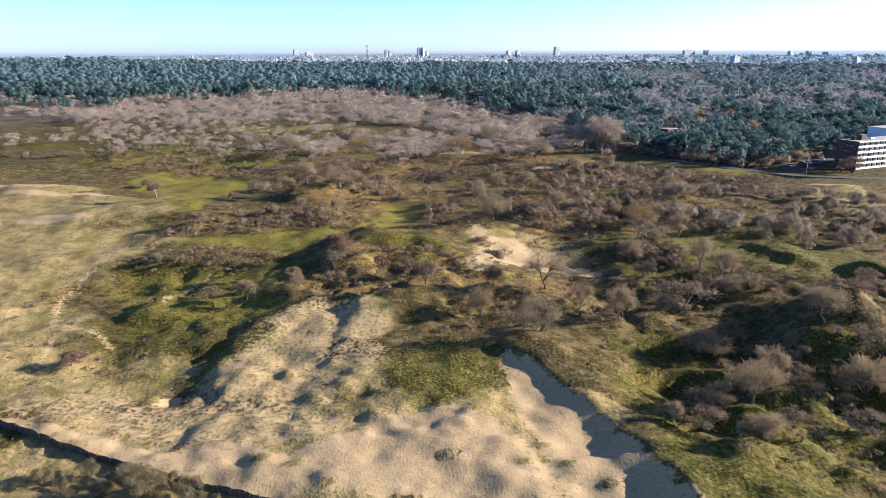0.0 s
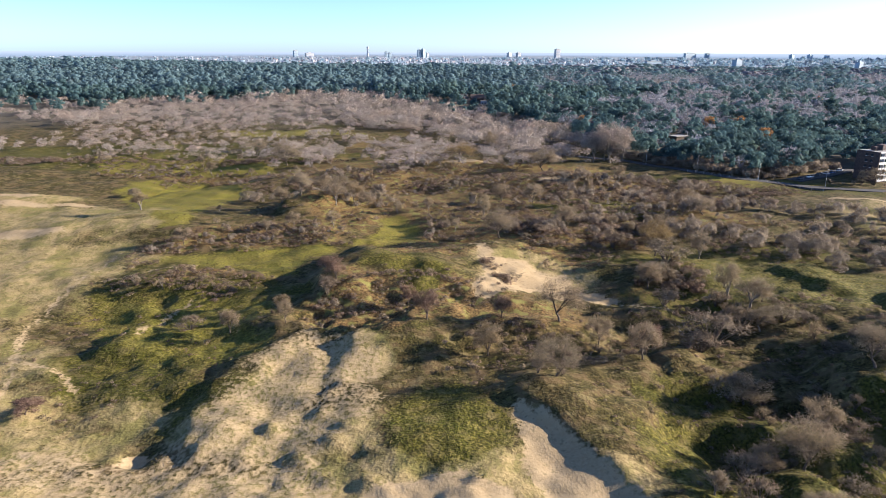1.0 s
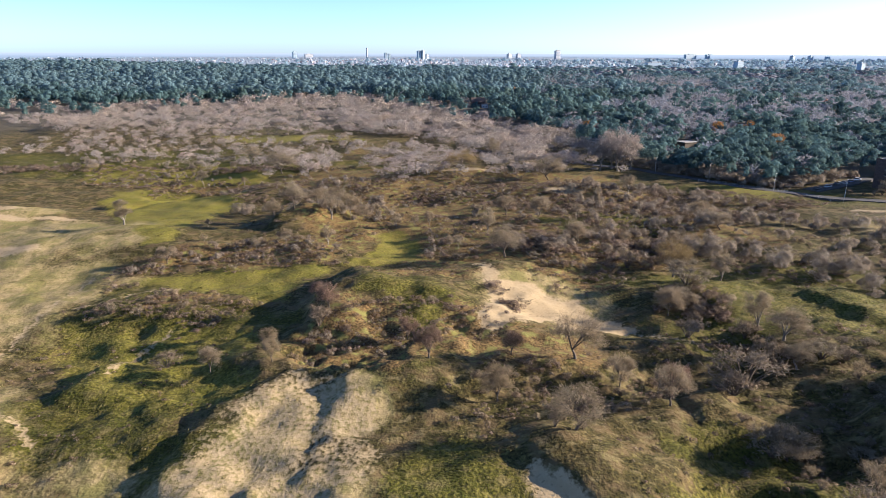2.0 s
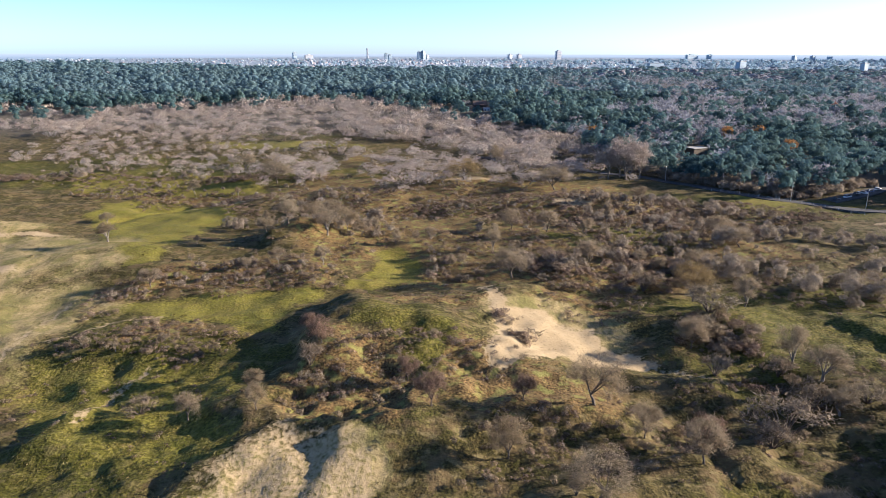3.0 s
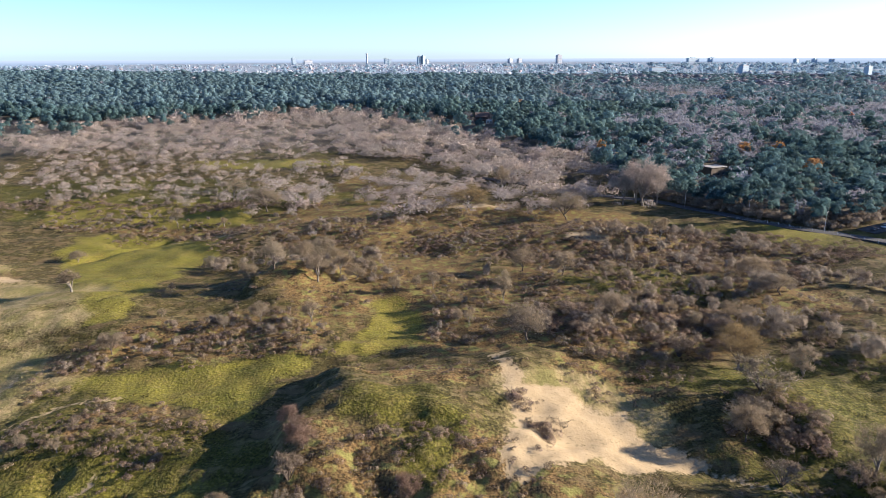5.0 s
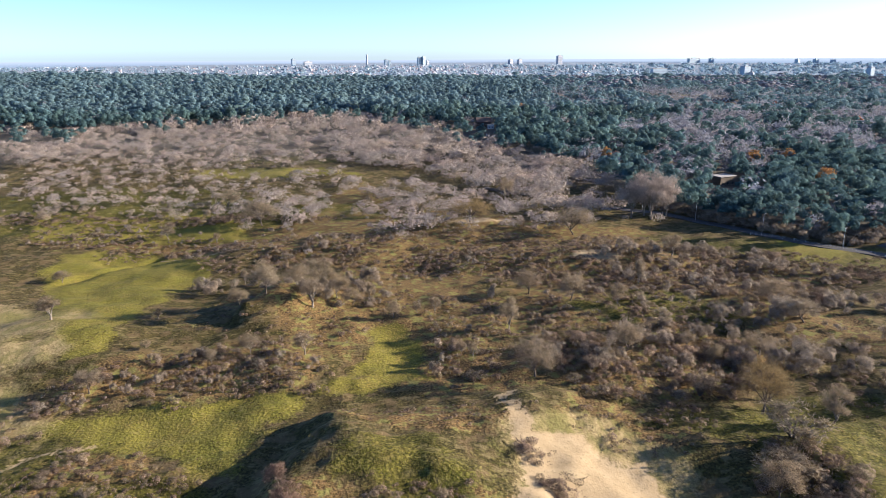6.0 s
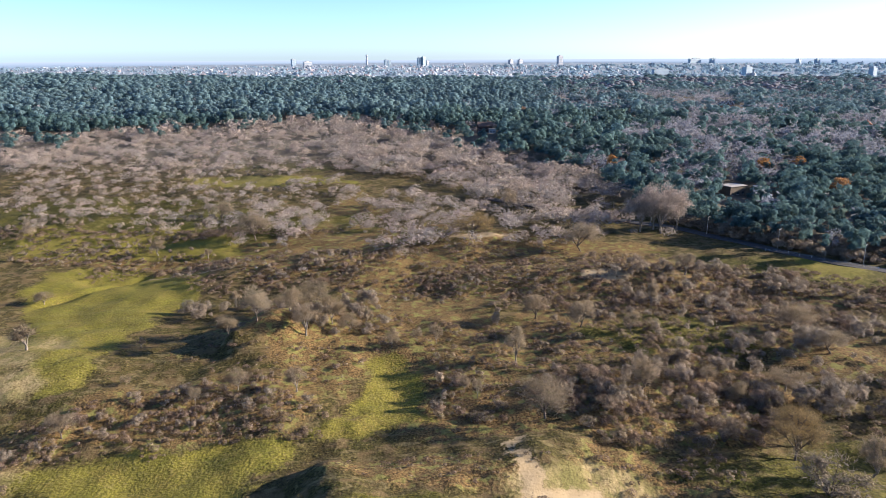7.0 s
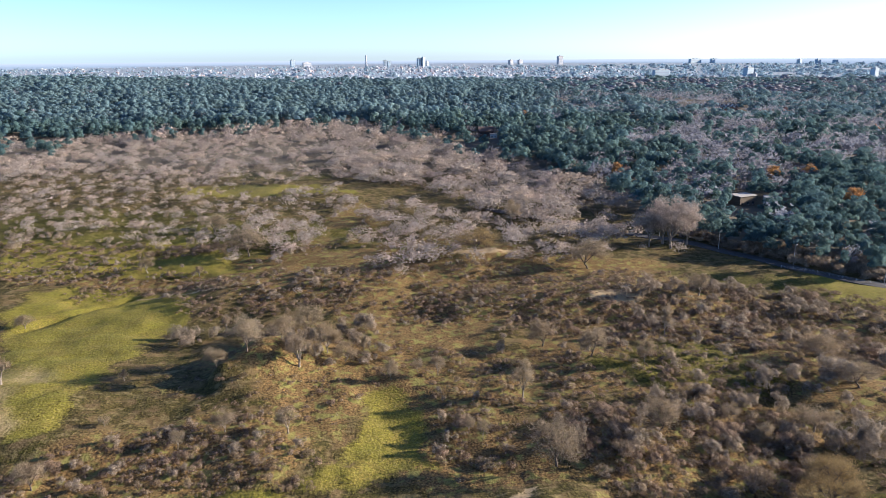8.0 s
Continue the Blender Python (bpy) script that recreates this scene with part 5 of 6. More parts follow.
gx, gy = seeded(rng, -190, 120, 58, 290, 1.35)
sand, straw, green, brown, wood, town = cover_masks(gx, gy)
much = (0.24 * straw + 0.36 * (1 - straw)) * (1 - 0.92 * sand) * (1 - 0.85 * calm(gx, gy)) * smooth(-0.7, 0.5, fbm(gx, gy, 7, 103))
keep = (rng.uniform(size=len(gx)) < 2.0 * much) & in_view(gx, gy) & (rng.uniform(size=len(gx)) < 1.2 - gy / 420)
pale = keep & (straw > rng.uniform(0.25, 0.75, len(gx)))
dull = keep & ~pale
for name, label, pick, mat, tall in (("marram_grass", "pale straw-coloured marram grass tussocks on the sand", pale, MAT_GRASS, 0.2), ("rough_grass", "rough olive-brown grass tussocks and moss on the dunes", dull, MAT_MOSS, 0.28)):
    n = int(pick.sum())
    s = rng.lognormal(0, 0.3, n)
    mass(name, label, "grass", tussock_forms(950, 6, 12, 0.9, tall, 0.2), gx[pick], gy[pick], s, s * rng.uniform(0.7, 1.2, n), mat, 41, 0.05)


# ---- the road, its lamps and fence ----


def ribbon(name, stops, wide, rise, thick, mat, label, category):
    """A paved strip that follows the ground."""
    fine = []
    for (ax, ay), (bx, by) in zip(stops, stops[1:]):
        n = max(2, int(math.hypot(bx - ax, by - ay) / 2.5))
        fine += [(ax + (bx - ax) * k / n, ay + (by - ay) * k / n) for k in range(n)]
    fine.append(stops[-1])
    pts = np.array(fine)
    d = unit(np.gradient(pts, axis=0))
    nrm = np.stack([d[:, 1], -d[:, 0]], 1)
    bm = bmesh.new()
    rows = []
    bed = np.max([height(*(pts + q * wide / 2 * nrm).T) for q in (-1, 0, 1)], axis=0)
    bed = np.convolve(np.pad(bed, 3, mode="edge"), np.ones(7) / 7, "valid") + rise
    for p, q, z in zip(pts, nrm, bed):
        a, b = p - q * wide / 2, p + q * wide / 2
        rows.append([bm.verts.new((a[0], a[1], z - thick)), bm.verts.new((a[0], a[1], z)), bm.verts.new((b[0], b[1], z)), bm.verts.new((b[0], b[1], z - thick))])
    for r, s in zip(rows, rows[1:]):
        for k in range(3):
            bm.faces.new((r[k], r[k + 1], s[k + 1], s[k]))
    me = bpy.data.meshes.new(name)
    bm.to_mesh(me)
    bm.free()
    me.materials.append(mat)
    return tagged(new(name, me), label, category, kind="structure")


ribbon("road", ROAD, 6.2, 0.14, 1.2, MAT_ASPHALT, "grey asphalt road along the foot of the pine woods", "road")
ribbon("parking_area", [(176, 340), (190, 347), (206, 357), (222, 368)], 8.0, 0.2, 1.2, MAT_ASPHALT, "asphalt parking strip beside the block of flats", "pavement")


def street_lamp(m):
    root = thing("street_lamp", m, "slim grey steel street lamp beside the road", "street lamp", "street lamps along the road")
    v, f = tube([(0, 0, -0.2), (0, 0, 4), (0, 0, 8)], [0.11, 0.09, 0.06], 8)
    part("pole", tri_mesh("pole", v, f, MAT_STEEL), MAT_STEEL, root)
    v, f = tube([(0, 0, 7.9), (0.5, 0, 8.15), (1.3, 0, 8.2)], [0.06, 0.05, 0.04], 6)
    part("arm", tri_mesh("arm", v, f, MAT_STEEL), MAT_STEEL, root)
    part("lamp_head", one_box(1.1, -0.16, 8.1, 1.8, 0.16, 8.28, 0.04), MAT_CONCRETE, root, "flat pale lamp head")
    return root


first = None
for x, y in ((116.4, 389.0), (136.5, 363.5), (160.5, 343.0), (98, 413), (186, 327)):
    m = pose(x, y, ground_z(x, y), 0, 0, 45)
    first = copy_thing(first, m) if first else street_lamp(m)

fence = thing("pasture_fence", pose(0, 0, 0), "low fence of weathered posts and wires along the road verge", "fence")
post_me, rail_pts = None, []
for k in range(15):
    t = k / 14
    x, y = 130 + t * 50, 360 - t * 43 + 4 * math.sin(t * 3)
    z = ground_z(x, y)
    bm = one_box(-0.07, -0.07, -0.3, 0.07, 0.07, 1.25, 0.015)
    ob = part("post", bm if post_me is None else post_me, MAT_CONCRETE, fence)
    post_me = ob.data
    ob.location = (x, y, z)
    rail_pts.append((x, y, z))
for up in (0.5, 0.85, 1.15):
    v, f = tube([(x, y, z + up) for x, y, z in rail_pts], [0.018] * len(rail_pts), 4)
    part("wire", tri_mesh("wire", v, f, MAT_STEEL), MAT_STEEL, fence)


# ---- the dark plank fence at the foot of the near dunes ----
def plank_fence():
    root = thing("plank_fence", pose(0, 0, 0), "dark weathered plank fence holding back the pale sand", "fence")
    a, b = Vector((-92, 91.0)), Vector((-14, 59.6))
    n = 200
    d = (b - a).normalized()
    turn = math.degrees(math.atan2(d.y, d.x))
    step = (b - a).length / n
    r = random.Random(5)
    forms = []
    for k in range(6):
        top = 1.25 + r.uniform(-0.1, 0.1)
        bm = one_box(-step * 0.47, -0.03, -0.9, step * 0.47, 0.03, top, 0.012)
        me = bpy.data.meshes.new("plank")
        bm.to_mesh(me)
        bm.free()
        me.materials.append(MAT_TIMBER)
        forms.append(me)
    spots = []
    for k in range(n + 1):
        p = a + d * (k * step)
        z = ground_z(p.x, p.y)
        spots.append((p.x, p.y, z))
        if k < n:
            ob = part("plank", forms[r.randrange(6)], MAT_TIMBER, root)
            ob.matrix_basis = pose(p.x + d.x * step / 2, p.y + d.y * step / 2, z + r.uniform(-0.05, 0.05), r.uniform(-2, 2), r.uniform(-1, 1), turn)
    nrm = Vector((d.y, -d.x))
    for k in range(0, n + 1, 6):
        x, y, z = spots[k]
        ob = part("post", one_box(-0.08, -0.08, -1.0, 0.08, 0.08, 1.35, 0.02), MAT_TIMBER, root)
        ob.matrix_basis = pose(x + nrm.x * 0.12, y + nrm.y * 0.12, z, 0, 0, turn)
    for up in (0.35, 1.0):
        v, f = tube([(x + nrm.x * 0.07, y + nrm.y * 0.07, z + up) for x, y, z in spots[::4]], [0.05] * len(spots[::4]), 4)
        part("rail", tri_mesh("rail", v, f, MAT_TIMBER), MAT_TIMBER, root)


plank_fence()
fence_bushes = [(-48, 67, 2.6), (-43.6, 68.6, 3.6), (-52, 71.5, 2.4), (-38.3, 67.6, 2.8), (-34.6, 65, 2.6), (-47.2, 70.4, 2.8), (-30.7, 63.6, 1.8), (-58.3, 70, 2.2), (-52, 66.3, 2.4), (-38.5, 64.6, 2.6), (-41, 66.2, 3.0), (-55, 69.0, 1.8), (-27, 61, 1.4)]
bush_forms = []
for k, (x, y, h) in enumerate(fence_bushes):
    m = planted(x, y, h / 2.7, h / 3.0, 77.0 * k)
    if k < 3:
        bush_forms.append(bare_shrub("fence_bush", 340 + k, 3.0, 4.4, "dense olive-grey bush leaning over the plank fence", "bush", m, MAT_THICKETBUSH, 2200, "bushes along the fence"))
    else:
        copy_thing(bush_forms[k % 3], m)


# ---- the block of flats ----
def flats():
    gz = min(ground_z(216, 336), ground_z(260, 355), ground_z(212, 346)) - 0.2
    root = thing("apartment_block", pose(216.2, 336.5, gz, 0, 0, 23.6), "five-storey flats with white balconies and a dark brick end wall", "building")
    bays, bay, floors, storey, deep, base = 11, 4.0, 5, 2.82, 12.0, 0.9
    wide, top = bays * bay, base + floors * storey
    part("end_wall", one_box(-0.35, -0.2, -1.5, 0, deep + 0.2, top + 0.5), MAT_DARKBRICK, root, "dark brown brick end wall")
    part("end_wall", one_box(wide, -0.2, -1.5, wide + 0.35, deep + 0.2, top + 0.5), MAT_DARKBRICK, root, "dark brown brick end wall")
    part("wall", one_box(0.002, 1.3, -1.5, wide - 0.002, deep, top), MAT_WHITE, root, "white rendered rear wall")
    part("plinth", one_box(0.002, 0.05, -1.5, wide - 0.002, 1.3, base), MAT_DARKBRICK, root)
    part("roof", one_box(0.0, -0.1, top, wide, deep + 0.1, top + 0.32), MAT_GRAVEL, root, "flat gravel roof")
    edge = bmesh.new()
    box(edge, 0.0, -0.25, top - 0.1, wide, -0.1, top + 0.5)
    part("roof_edge", edge, MAT_WHITE, root, "white roof edging")
    shared = {}
    for fl in range(floors):
        z = base + fl * storey
        for k in range(bays):
            x = k * bay
            for name, bm, mat, label in (
                ("balcony", lambda: box(box(bmesh.new(), 0.02, -0.2, -0.1, bay - 0.02, 1.3, 0.1), 0.02, -0.2, 0.1, bay - 0.02, -0.05, 1.08), MAT_WHITE, "white balcony parapet"),
                ("window", lambda: one_box(0.55, 1.22, 0.35, bay - 0.95, 1.29, 2.45), MAT_GLASS, ""),
                ("pier", lambda: one_box(bay - 0.5, -0.12, 0.1, bay - 0.3, 1.3, storey - 0.1), MAT_WHITE, "")):
                ob = part(name, shared[name] if name in shared else bm(), mat, root, label)
                shared[name] = ob.data
                ob.location = (x, 0, z)
    for fl in range(1, floors):
        for k in range(2):
            pane = part("window", one_box(-0.39, 3.2 + k * 2.7, base + fl * storey + 0.9, -0.352, 4.6 + k * 2.7, base + fl * storey + 2.1), MAT_GLASS, root)
            part("window_frame", one_box(-0.37, 3.1 + k * 2.7, base + fl * storey + 0.8, -0.353, 4.7 + k * 2.7, base + fl * storey + 0.9), MAT_WHITE, pane)
    part("lift_house", one_box(8.5, 5.0, top + 0.32, 12.6, 8.4, top + 3.2, 0.05), MAT_TILE, root, "brown lift housing on the roof")
    part("roof_vent", one_box(4.6, 6.0, top + 0.32, 6.6, 8.5, top + 2.4, 0.05), MAT_DARKBRICK, root)
    part("duct", one_box(16, 5, top + 0.32, 19, 7, top + 1.3, 0.05), MAT_STEEL, root)


flats()
for k, (x, y, h) in enumerate([(206, 331, 4.6), (211, 329.5, 5.2), (201, 329, 4.2), (215, 327.5, 3.8), (196, 330, 3.6), (191, 332, 3.4)]):
    copy_thing(shrub_forms[k % 6], planted(x, y, h / 2.4, h / 2.6, 61.0 * k))


def tower_block():
    """The taller pale blue wing behind the flats."""
    x, y = 262, 384
    root = thing("tower_block", pose(x, y, ground_z(x, y), 0, 0, 23.6), "pale blue clad tower behind the block of flats", "building")
    part("wall", one_box(-8, -8, -1, 12, 8, 17.5), MAT_BLUEPANEL, root, "pale blue cladding")
    part("roof", one_box(-8.2, -8.2, 17.5, 12.2, 8.2, 17.9), MAT_GRAVEL, root)
    for k in range(5):
        for j in range(3):
            part("window", one_box(-6 + j * 6, -8.06, 2 + 3.1 * k, -3.4 + j * 6, -8.004, 3.7 + 3.1 * k), MAT_GLASS, root)


tower_block()


# ---- parked cars ----
def car(m, paint, label):
    root = thing("car", m, label, "car", "cars parked beside the flats")
    bm = box(bmesh.new(), -2.15, -0.88, 0.32, 2.15, 0.88, 0.92, 0.12)
    part("body", bm, paint, root)
    bm = bmesh.new()
    rows = []
    for z, x0, x1, y in ((0.92, -1.85, 1.05, 0.82), (1.45, -1.35, 0.35, 0.66)):
        rows.append([bm.verts.new(p) for p in ((x0, -y, z), (x1, -y, z), (x1, y, z), (x0, y, z))])
    for k in range(4):
        bm.faces.new((rows[0][k], rows[0][(k + 1) % 4], rows[1][(k + 1) % 4], rows[1][k]))
    part("windows", bm, MAT_GLASS, root).name = "window_band"
    part("roof", one_box(-1.37, -0.67, 1.44, 0.37, 0.67, 1.5, 0.02), paint, root)
    for x in (-1.35, 1.35):
        for y in (-0.86, 0.86):
            v, f = tube([(x, y - 0.1, 0.32), (x, y + 0.1, 0.32)], [0.32, 0.32], 12)
            w = part("wheel", tri_mesh("wheel", v, f, MAT_RUBBER), MAT_RUBBER, root)
            v, f = tube([(x, y - 0.11, 0.32), (x, y + 0.11, 0.32)], [0.18, 0.18], 8)
            part("rim", tri_mesh("rim", v, f, MAT_STEEL), MAT_STEEL, w)
    for y in (-0.6, 0.6):
        part("headlight", one_box(2.12, y - 0.16, 0.62, 2.17, y + 0.16, 0.76), MAT_WHITE, root)
    return root


for k, (x, y, paint, turn, label) in enumerate([
        (181, 341.5, 2, 30, "dark grey parked car on the asphalt strip"), (187.5, 344.5, 0, 32, "silver parked car on the asphalt strip"),
        (194.5, 349, 2, 32, "dark grey parked car on the asphalt strip"), (200, 353.5, 0, 120, "silver parked car on the asphalt strip"),
        (205.5, 356.5, 3, 32, "dark blue parked car on the asphalt strip"), (211, 360, 1, 32, "white parked car on the asphalt strip")]):
    z = max(ground_z(x - 2, y), ground_z(x + 2, y), ground_z(x, y)) + 0.22
    car(pose(x, y, z, 0, 0, turn), CAR_PAINTS[paint], label)


# ---- houses among the trees ----
def house(x, y, turn, wide, deep, tall, wall, roof, label, flat=False, wall_label=""):
    z = ground_z(x, y)
    root = thing("house", pose(x, y, z, 0, 0, turn), label, "house", "houses in the woods")
    part("wall", one_box(-wide / 2, -deep / 2, -1, wide / 2, deep / 2, tall), wall, root, wall_label)
    if flat:
        part("roof", one_box(-wide / 2 - 0.5, -deep / 2 - 0.5, tall, wide / 2 + 0.5, deep / 2 + 0.5, tall + 0.4, 0.04), roof, root)
    else:
        bm = bmesh.new()
        e, up = 0.5, deep * 0.45
        ends = []
        for px in (-wide / 2 - e, wide / 2 + e):
            ends.append([bm.verts.new(p) for p in ((px, -deep / 2 - e, tall - 0.15), (px, 0, tall + up), (px, deep / 2 + e, tall - 0.15), (px, 0, tall - 0.1))])
        for k in range(4):
            bm.faces.new((ends[0][k], ends[0][(k + 1) % 4], ends[1][(k + 1) % 4], ends[1][k]))
        bm.faces.new(ends[0])
        bm.faces.new(ends[1][::-1])
        rf = part("roof", bm, roof, root)
        part("chimney", one_box(wide * 0.2, -0.4, tall + up * 0.5, wide * 0.2 + 0.8, 0.4, tall + up + 0.9), MAT_REDBRICK, rf)
    for k in range(max(2, int(wide / 3.2))):
        cx = -wide / 2 + (k + 0.5) * wide / max(2, int(wide / 3.2))
        for lv in range(max(1, int(tall / 3))):
            w = part("window", one_box(cx - 0.7, -deep / 2 - 0.05, lv * 2.9 + 0.8, cx + 0.7, -deep / 2 - 0.004, lv * 2.9 + 2.2), MAT_GLASS, root)
            part("sill", one_box(cx - 0.8, -deep / 2 - 0.12, lv * 2.9 + 0.7, cx + 0.8, -deep / 2 - 0.003, lv * 2.9 + 0.79), MAT_WHITE, w)
    return root


house(166, 482, 25, 12, 8, 5.5, MAT_TIMBER, MAT_GRAVEL, "dark timber villa with a flat gravel roof among pines", True)
house(181, 478, -20, 8, 7, 5.5, MAT_WHITE, MAT_GRAVEL, "white annexe with a flat roof among pines", True)
house(37, 766, 8, 14, 9, 6.5, MAT_DARKBRICK, MAT_TILE, "dark brick house with a tiled roof at the wood's edge", False)
house(44, 762, 8, 6, 6, 4, MAT_BLUEPANEL, MAT_GRAVEL, "small pale blue house with a flat roof by a lawn", True)
house(118, 561, 15, 9, 7, 5, MAT_WHITE, MAT_TILE, "white house with a dark tiled roof among bare trees")
house(120, 920, -15, 11, 8, 6, MAT_WHITE, MAT_TILE, "white house with a dark roof deep in the woods")
house(50, 972, 5, 15, 9, 6.5, MAT_REDBRICK, MAT_TILE, "brown brick house with a dark roof in the woods")
house(410, 760, 60, 8, 8, 8, MAT_WHITE, MAT_REDTILE, "white gabled house with a steep tiled roof in the woods")
house(420, 957, 80, 9, 8, 8, MAT_WHITE, MAT_REDTILE, "white gabled house with a red tiled roof in the woods")
house(23, 597, 20, 7, 6, 4, MAT_TIMBER, MAT_TILE, "small dark timber lodge among bare trees")
house(357, 768, 10, 10, 8, 5, MAT_REDBRICK, MAT_TILE, "brick house with a dark roof in the woods")
house(316, 855, -10, 10, 8, 5, MAT_REDBRICK, MAT_REDTILE, "brick house with a red tiled roof in the woods")


def terrace(x, y):
    """A row of five steep white-edged gables."""
    root = thing("terraced_house", pose(x, y, ground_z(x, y), 0, 0, -6), "row of five joined houses with white zigzag gables", "house")
    for k in range(5):
        cx = (k - 2) * 5.4
        part("wall", one_box(cx - 2.68, 0, -1, cx + 2.68, 9, 8), MAT_REDBRICK, root)
        bm = bmesh.new()
        f = [bm.verts.new(p) for p in ((cx - 2.7, -0.2, 8), (cx + 2.7, -0.2, 8), (cx, -0.2, 12))]
        g = [bm.verts.new(p) for p in ((cx - 2.7, 9.2, 8), (cx + 2.7, 9.2, 8), (cx, 9.2, 12))]
        bm.faces.new(f), bm.faces.new(g[::-1])
        for i in range(3):
            bm.faces.new((f[i], g[i], g[(i + 1) % 3], f[(i + 1) % 3]))
        part("roof", bm, MAT_TILE, root)
        for s in (-1, 1):
            v, fc = tube([(cx + s * 2.75, -0.4, 7.9), (cx, -0.4, 12.1)], [0.42, 0.42], 4)
            part("bargeboard", tri_mesh("bargeboard", v, fc, MAT_WHITE), MAT_WHITE, root, "white gable board")
        part("window", one_box(cx - 1, -0.06, 4.2, cx + 1, -0.004, 6.2), MAT_GLASS, root)


terrace(375, 1024)


# ---- the town on the plain ----
def far_tower(x, y, wide, deep, tall, mat, label, crown=True, name="tower_block"):
    root = thing(name, pose(x, y, ground_z(x, y) - 1, 0, 0, (x * 7) % 25 + 22), label, "tower", "towers of the far town")
    part("wall", one_box(-wide / 2, -deep / 2, 0, wide / 2, deep / 2, tall, 0.6), mat, root)
    part("roof", one_box(-wide / 2 - 0.4, -deep / 2 - 0.4, tall, wide / 2 + 0.4, deep / 2 + 0.4, tall + 1.2), MAT_GRAVEL, root)
    if crown:
        part("lift_house", one_box(-wide / 5, -deep / 5, tall + 1.2, wide / 5, deep / 5, tall + 6), mat, root)
    for k in range(int(tall / 9)):
        part("window_strip", one_box(-wide / 2 + 2, -deep / 2 - 0.3, 5 + 9 * k, wide / 2 - 2, -deep / 2 - 0.05, 8 + 9 * k), MAT_FARGLASS, root).name = "window"
    return root


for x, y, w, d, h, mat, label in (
        (-146, 4290, 20, 20, 46, MAT_HAZETOWER, "grey-blue twin tower in the far town"), (-122, 4296, 20, 20, 50, MAT_HAZETOWER, "grey-blue twin tower in the far town"),
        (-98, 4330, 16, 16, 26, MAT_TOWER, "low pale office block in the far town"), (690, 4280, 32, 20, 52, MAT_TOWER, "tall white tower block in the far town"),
        (-895, 4280, 24, 18, 40, MAT_HAZETOWER, "grey tower block in the far town"), (-820, 4330, 50, 18, 24, MAT_TOWER, "long pale block in the far town"),
        (-350, 4330, 16, 16, 34, MAT_HAZETOWER, "slim grey tower in the far town"), (-328, 4345, 18, 16, 28, MAT_HAZETOWER, "slim grey tower in the far town"),
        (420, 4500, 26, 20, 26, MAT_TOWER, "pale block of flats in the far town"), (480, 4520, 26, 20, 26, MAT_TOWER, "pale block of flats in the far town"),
        (800, 2690, 66, 16, 34, MAT_HAZETOWER, "long blue-grey slab block rising from the woods"), (1126, 2700, 34, 20, 40, MAT_HAZETOWER, "blue-grey tower with a white wing in the woods"),
        (1146, 2690, 10, 16, 18, MAT_TOWER, "white low wing beside the tower"), (1594, 2700, 26, 18, 34, MAT_HAZETOWER, "blue-grey tower block beyond the woods"),
        (1590, 4560, 90, 20, 26, MAT_HAZETOWER, "long hazy slab block on the plain"), (1715, 4560, 64, 20, 26, MAT_HAZETOWER, "long hazy slab block on the plain"),
        (2120, 4300, 30, 20, 24, MAT_HAZETOWER, "hazy tower block on the plain"), (2230, 4300, 30, 20, 24, MAT_HAZETOWER, "hazy tower block on the plain"), (2340, 4280, 80, 20, 22, MAT_HAZETOWER, "long hazy slab block on the plain")):
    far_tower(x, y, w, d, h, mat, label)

x, y = -460, 4300
mast = thing("chimney_mast", pose(x, y, ground_z(x, y), 0, 0, 0), "tall thin pale chimney in the far town", "chimney")
v, f = tube([(0, 0, 0), (0, 0, 30), (0, 0, 62)], [6, 5, 4.4], 10)
part("shaft", tri_mesh("shaft", v, f, MAT_TOWER), MAT_TOWER, mast)
v, f = tube([(0, 0, 58), (0, 0, 64)], [6.2, 6.2], 10)
part("head", tri_mesh("head", v, f, MAT_TOWER), MAT_TOWER, mast)


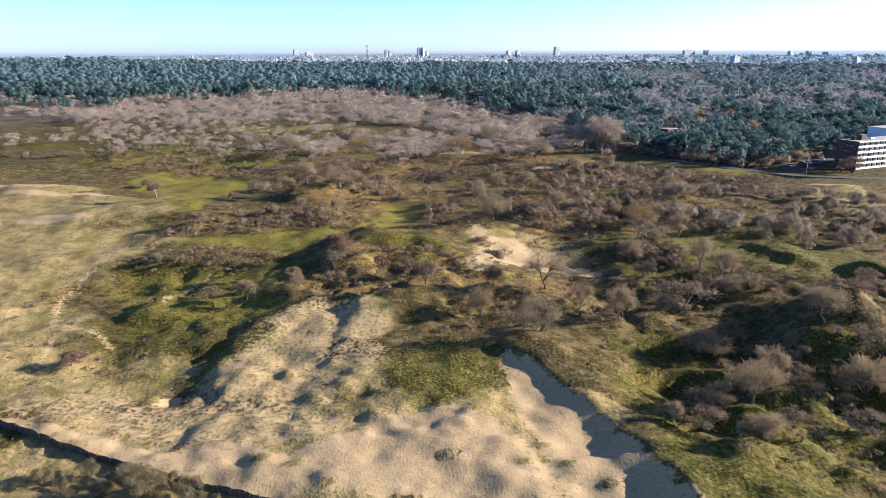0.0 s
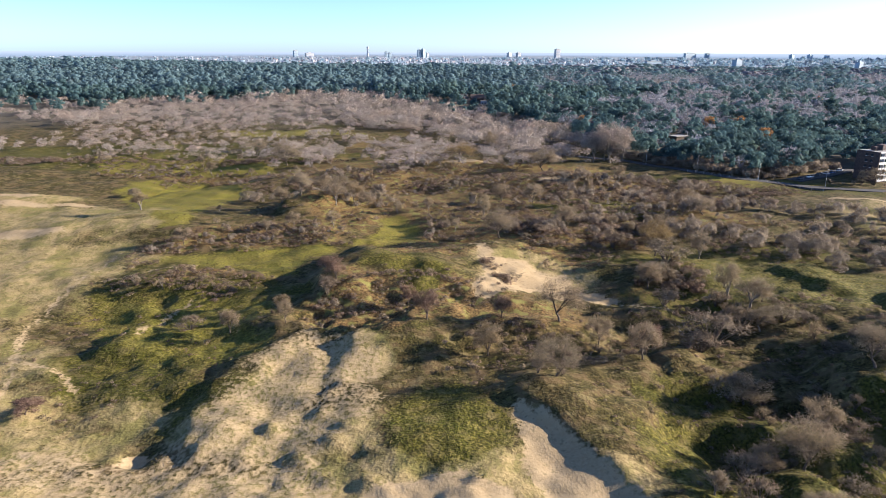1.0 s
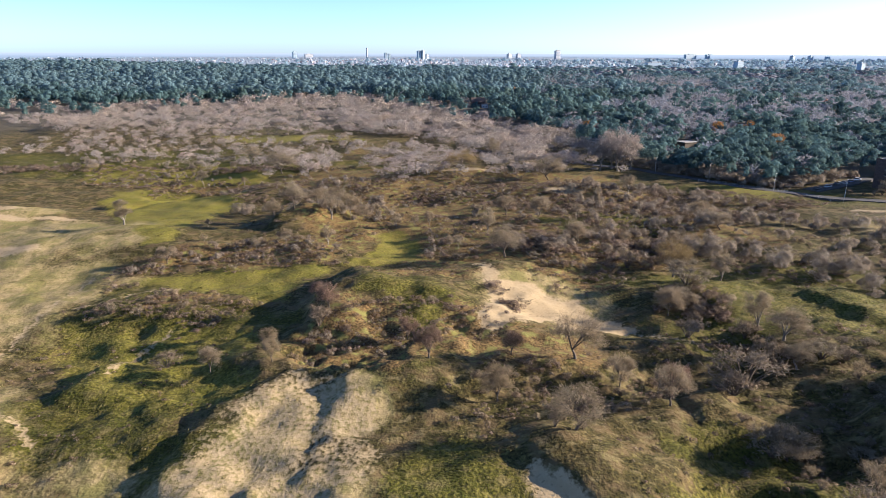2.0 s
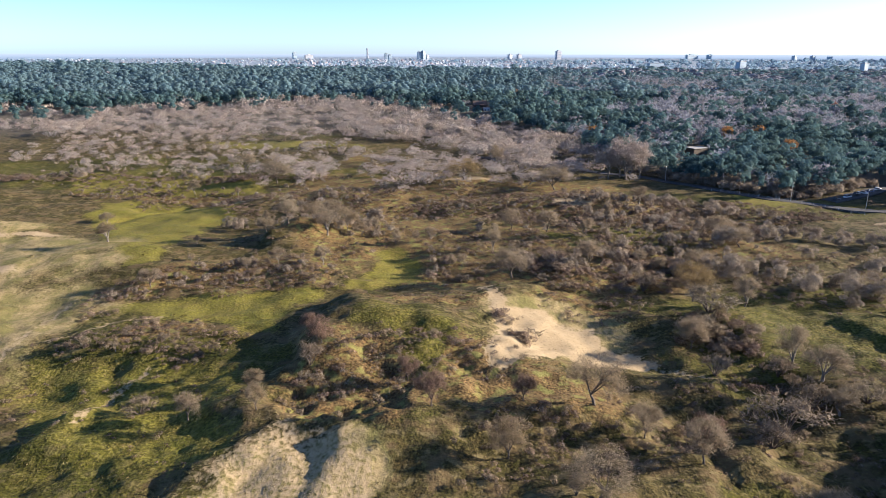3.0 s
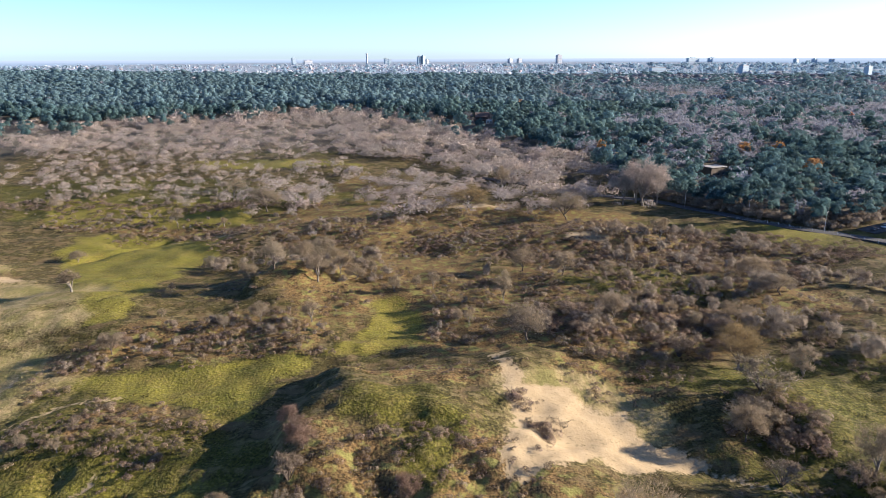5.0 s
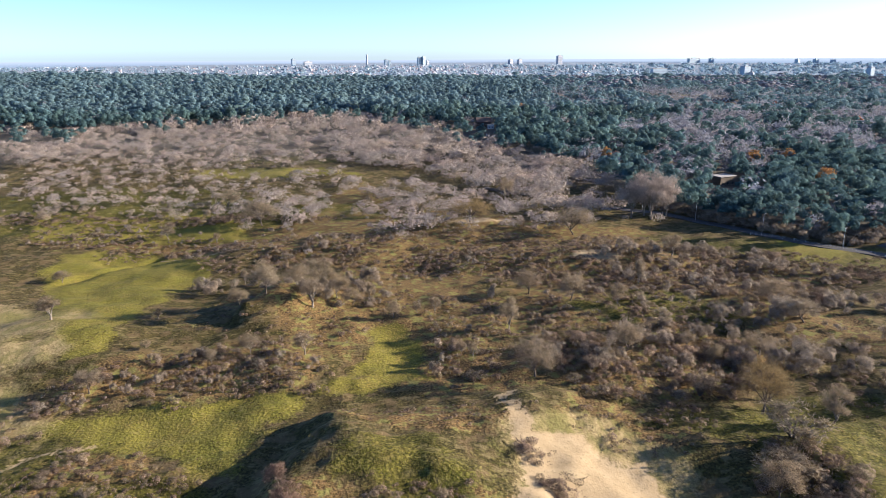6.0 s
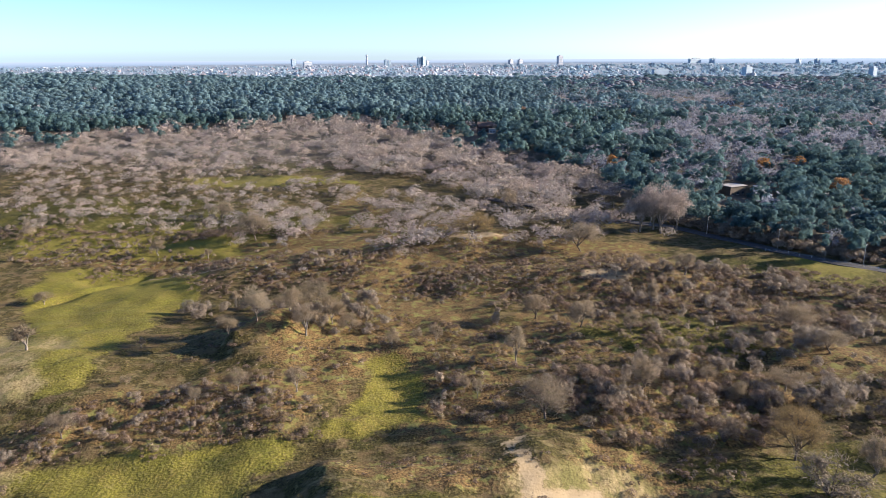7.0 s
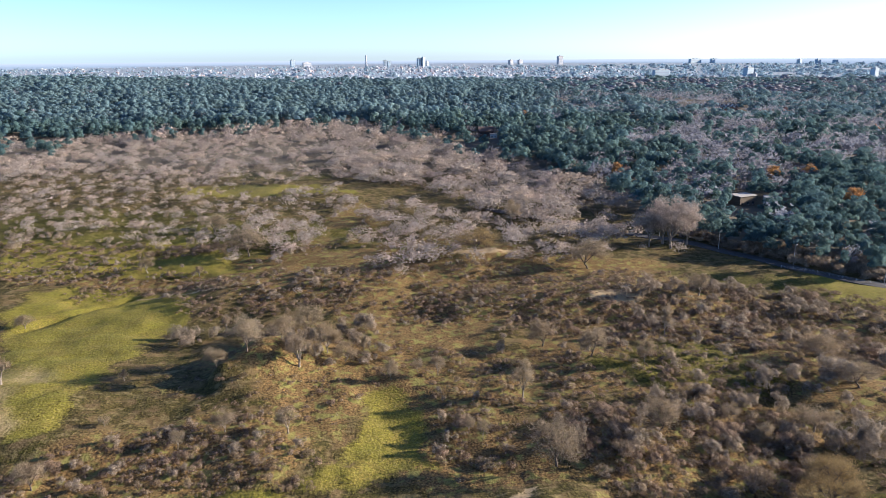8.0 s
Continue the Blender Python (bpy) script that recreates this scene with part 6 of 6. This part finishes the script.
def town(name, label, mat, count, seed, low, high, tall):
    """Low houses and sheds, too many and too far to tell apart."""
    r = np.random.default_rng(seed)
    x = np.concatenate([r.normal(-100, 620, count // 2), r.uniform(-2600, 900, count - count // 2)])
    y = r.uniform(low, high, count)
    w, d, h = r.lognormal(1.95, 0.5, count), r.uniform(5, 9, count), tall * r.lognormal(0, 0.35, count)
    z = height(x, y) - 0.5
    turn = r.uniform(0.2, 0.9, count)
    c, s = np.cos(turn), np.sin(turn)
    vs = []
    for ux, uy, uz in ((-1, -1, 0), (1, -1, 0), (1, 1, 0), (-1, 1, 0), (-1, -1, 1), (1, -1, 1), (1, 0, 1.5), (-1, 0, 1.5), (1, 1, 1), (-1, 1, 1)):
        px, py = ux * w / 2, uy * d / 2
        vs.append(np.stack([x + px * c - py * s, y + px * s + py * c, z + uz * h], 1))
    v = np.stack(vs, 1).reshape(-1, 3)
    quad = np.array([(0, 1, 5, 4), (1, 2, 8, 5), (2, 3, 9, 8), (3, 0, 4, 9), (4, 5, 6, 7), (7, 6, 8, 9)])
    faces = (quad[None] + 10 * np.arange(count)[:, None, None]).reshape(-1, 4)
    tagged(new(name, tri_mesh(name, v, faces, mat)), label, "town", kind="stuff")


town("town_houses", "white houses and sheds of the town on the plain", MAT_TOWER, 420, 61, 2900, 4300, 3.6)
town("town_roofs", "brown and grey houses of the town, coloured blue-grey for haze", MAT_FARHOUSE, 900, 62, 2700, 4250, 3.6)
town("town_blocks", "brick houses of the town, paled for haze", MAT_FARBRICK, 300, 63, 2700, 4100, 3.6)
r = np.random.default_rng(67)
tx, ty = r.uniform(-3300, 3300, 3000), 2150 + 2050 * r.uniform(0, 1, 3000) ** 1.1
ok = (np.abs(tx) < 0.72 * ty) & (r.uniform(size=3000) < np.where(tx > 700 - 0.1 * ty, 1.0, np.where(ty < 2700, 0.3, 0.2)))
mass("far_woods", "bare woods coloured as blue-grey haze on the plain beyond the forest", "woods", plant_forms(985, 4, 6, 40, 0.0, 3, 0, 1.0), tx[ok], ty[ok], r.lognormal(0, 0.3, int(ok.sum())), r.lognormal(0, 0.25, int(ok.sum())), MAT_HAZETREES, 66, 1.0)
r = np.random.default_rng(64)
tx, ty = r.uniform(-3000, 3000, 2400), 2250 + 2000 * r.uniform(0, 1, 2400) ** 1.2
ok = np.abs(tx) < 0.72 * ty
mass("town_trees", "trees coloured as pale blue haze between the houses of the town", "trees", plant_forms(980, 4, 10, 16, 0.0, 2, 0, 1.0), tx[ok], ty[ok], r.lognormal(0, 0.3, int(ok.sum())), r.lognormal(0, 0.2, int(ok.sum())), MAT_HAZETREES, 65)
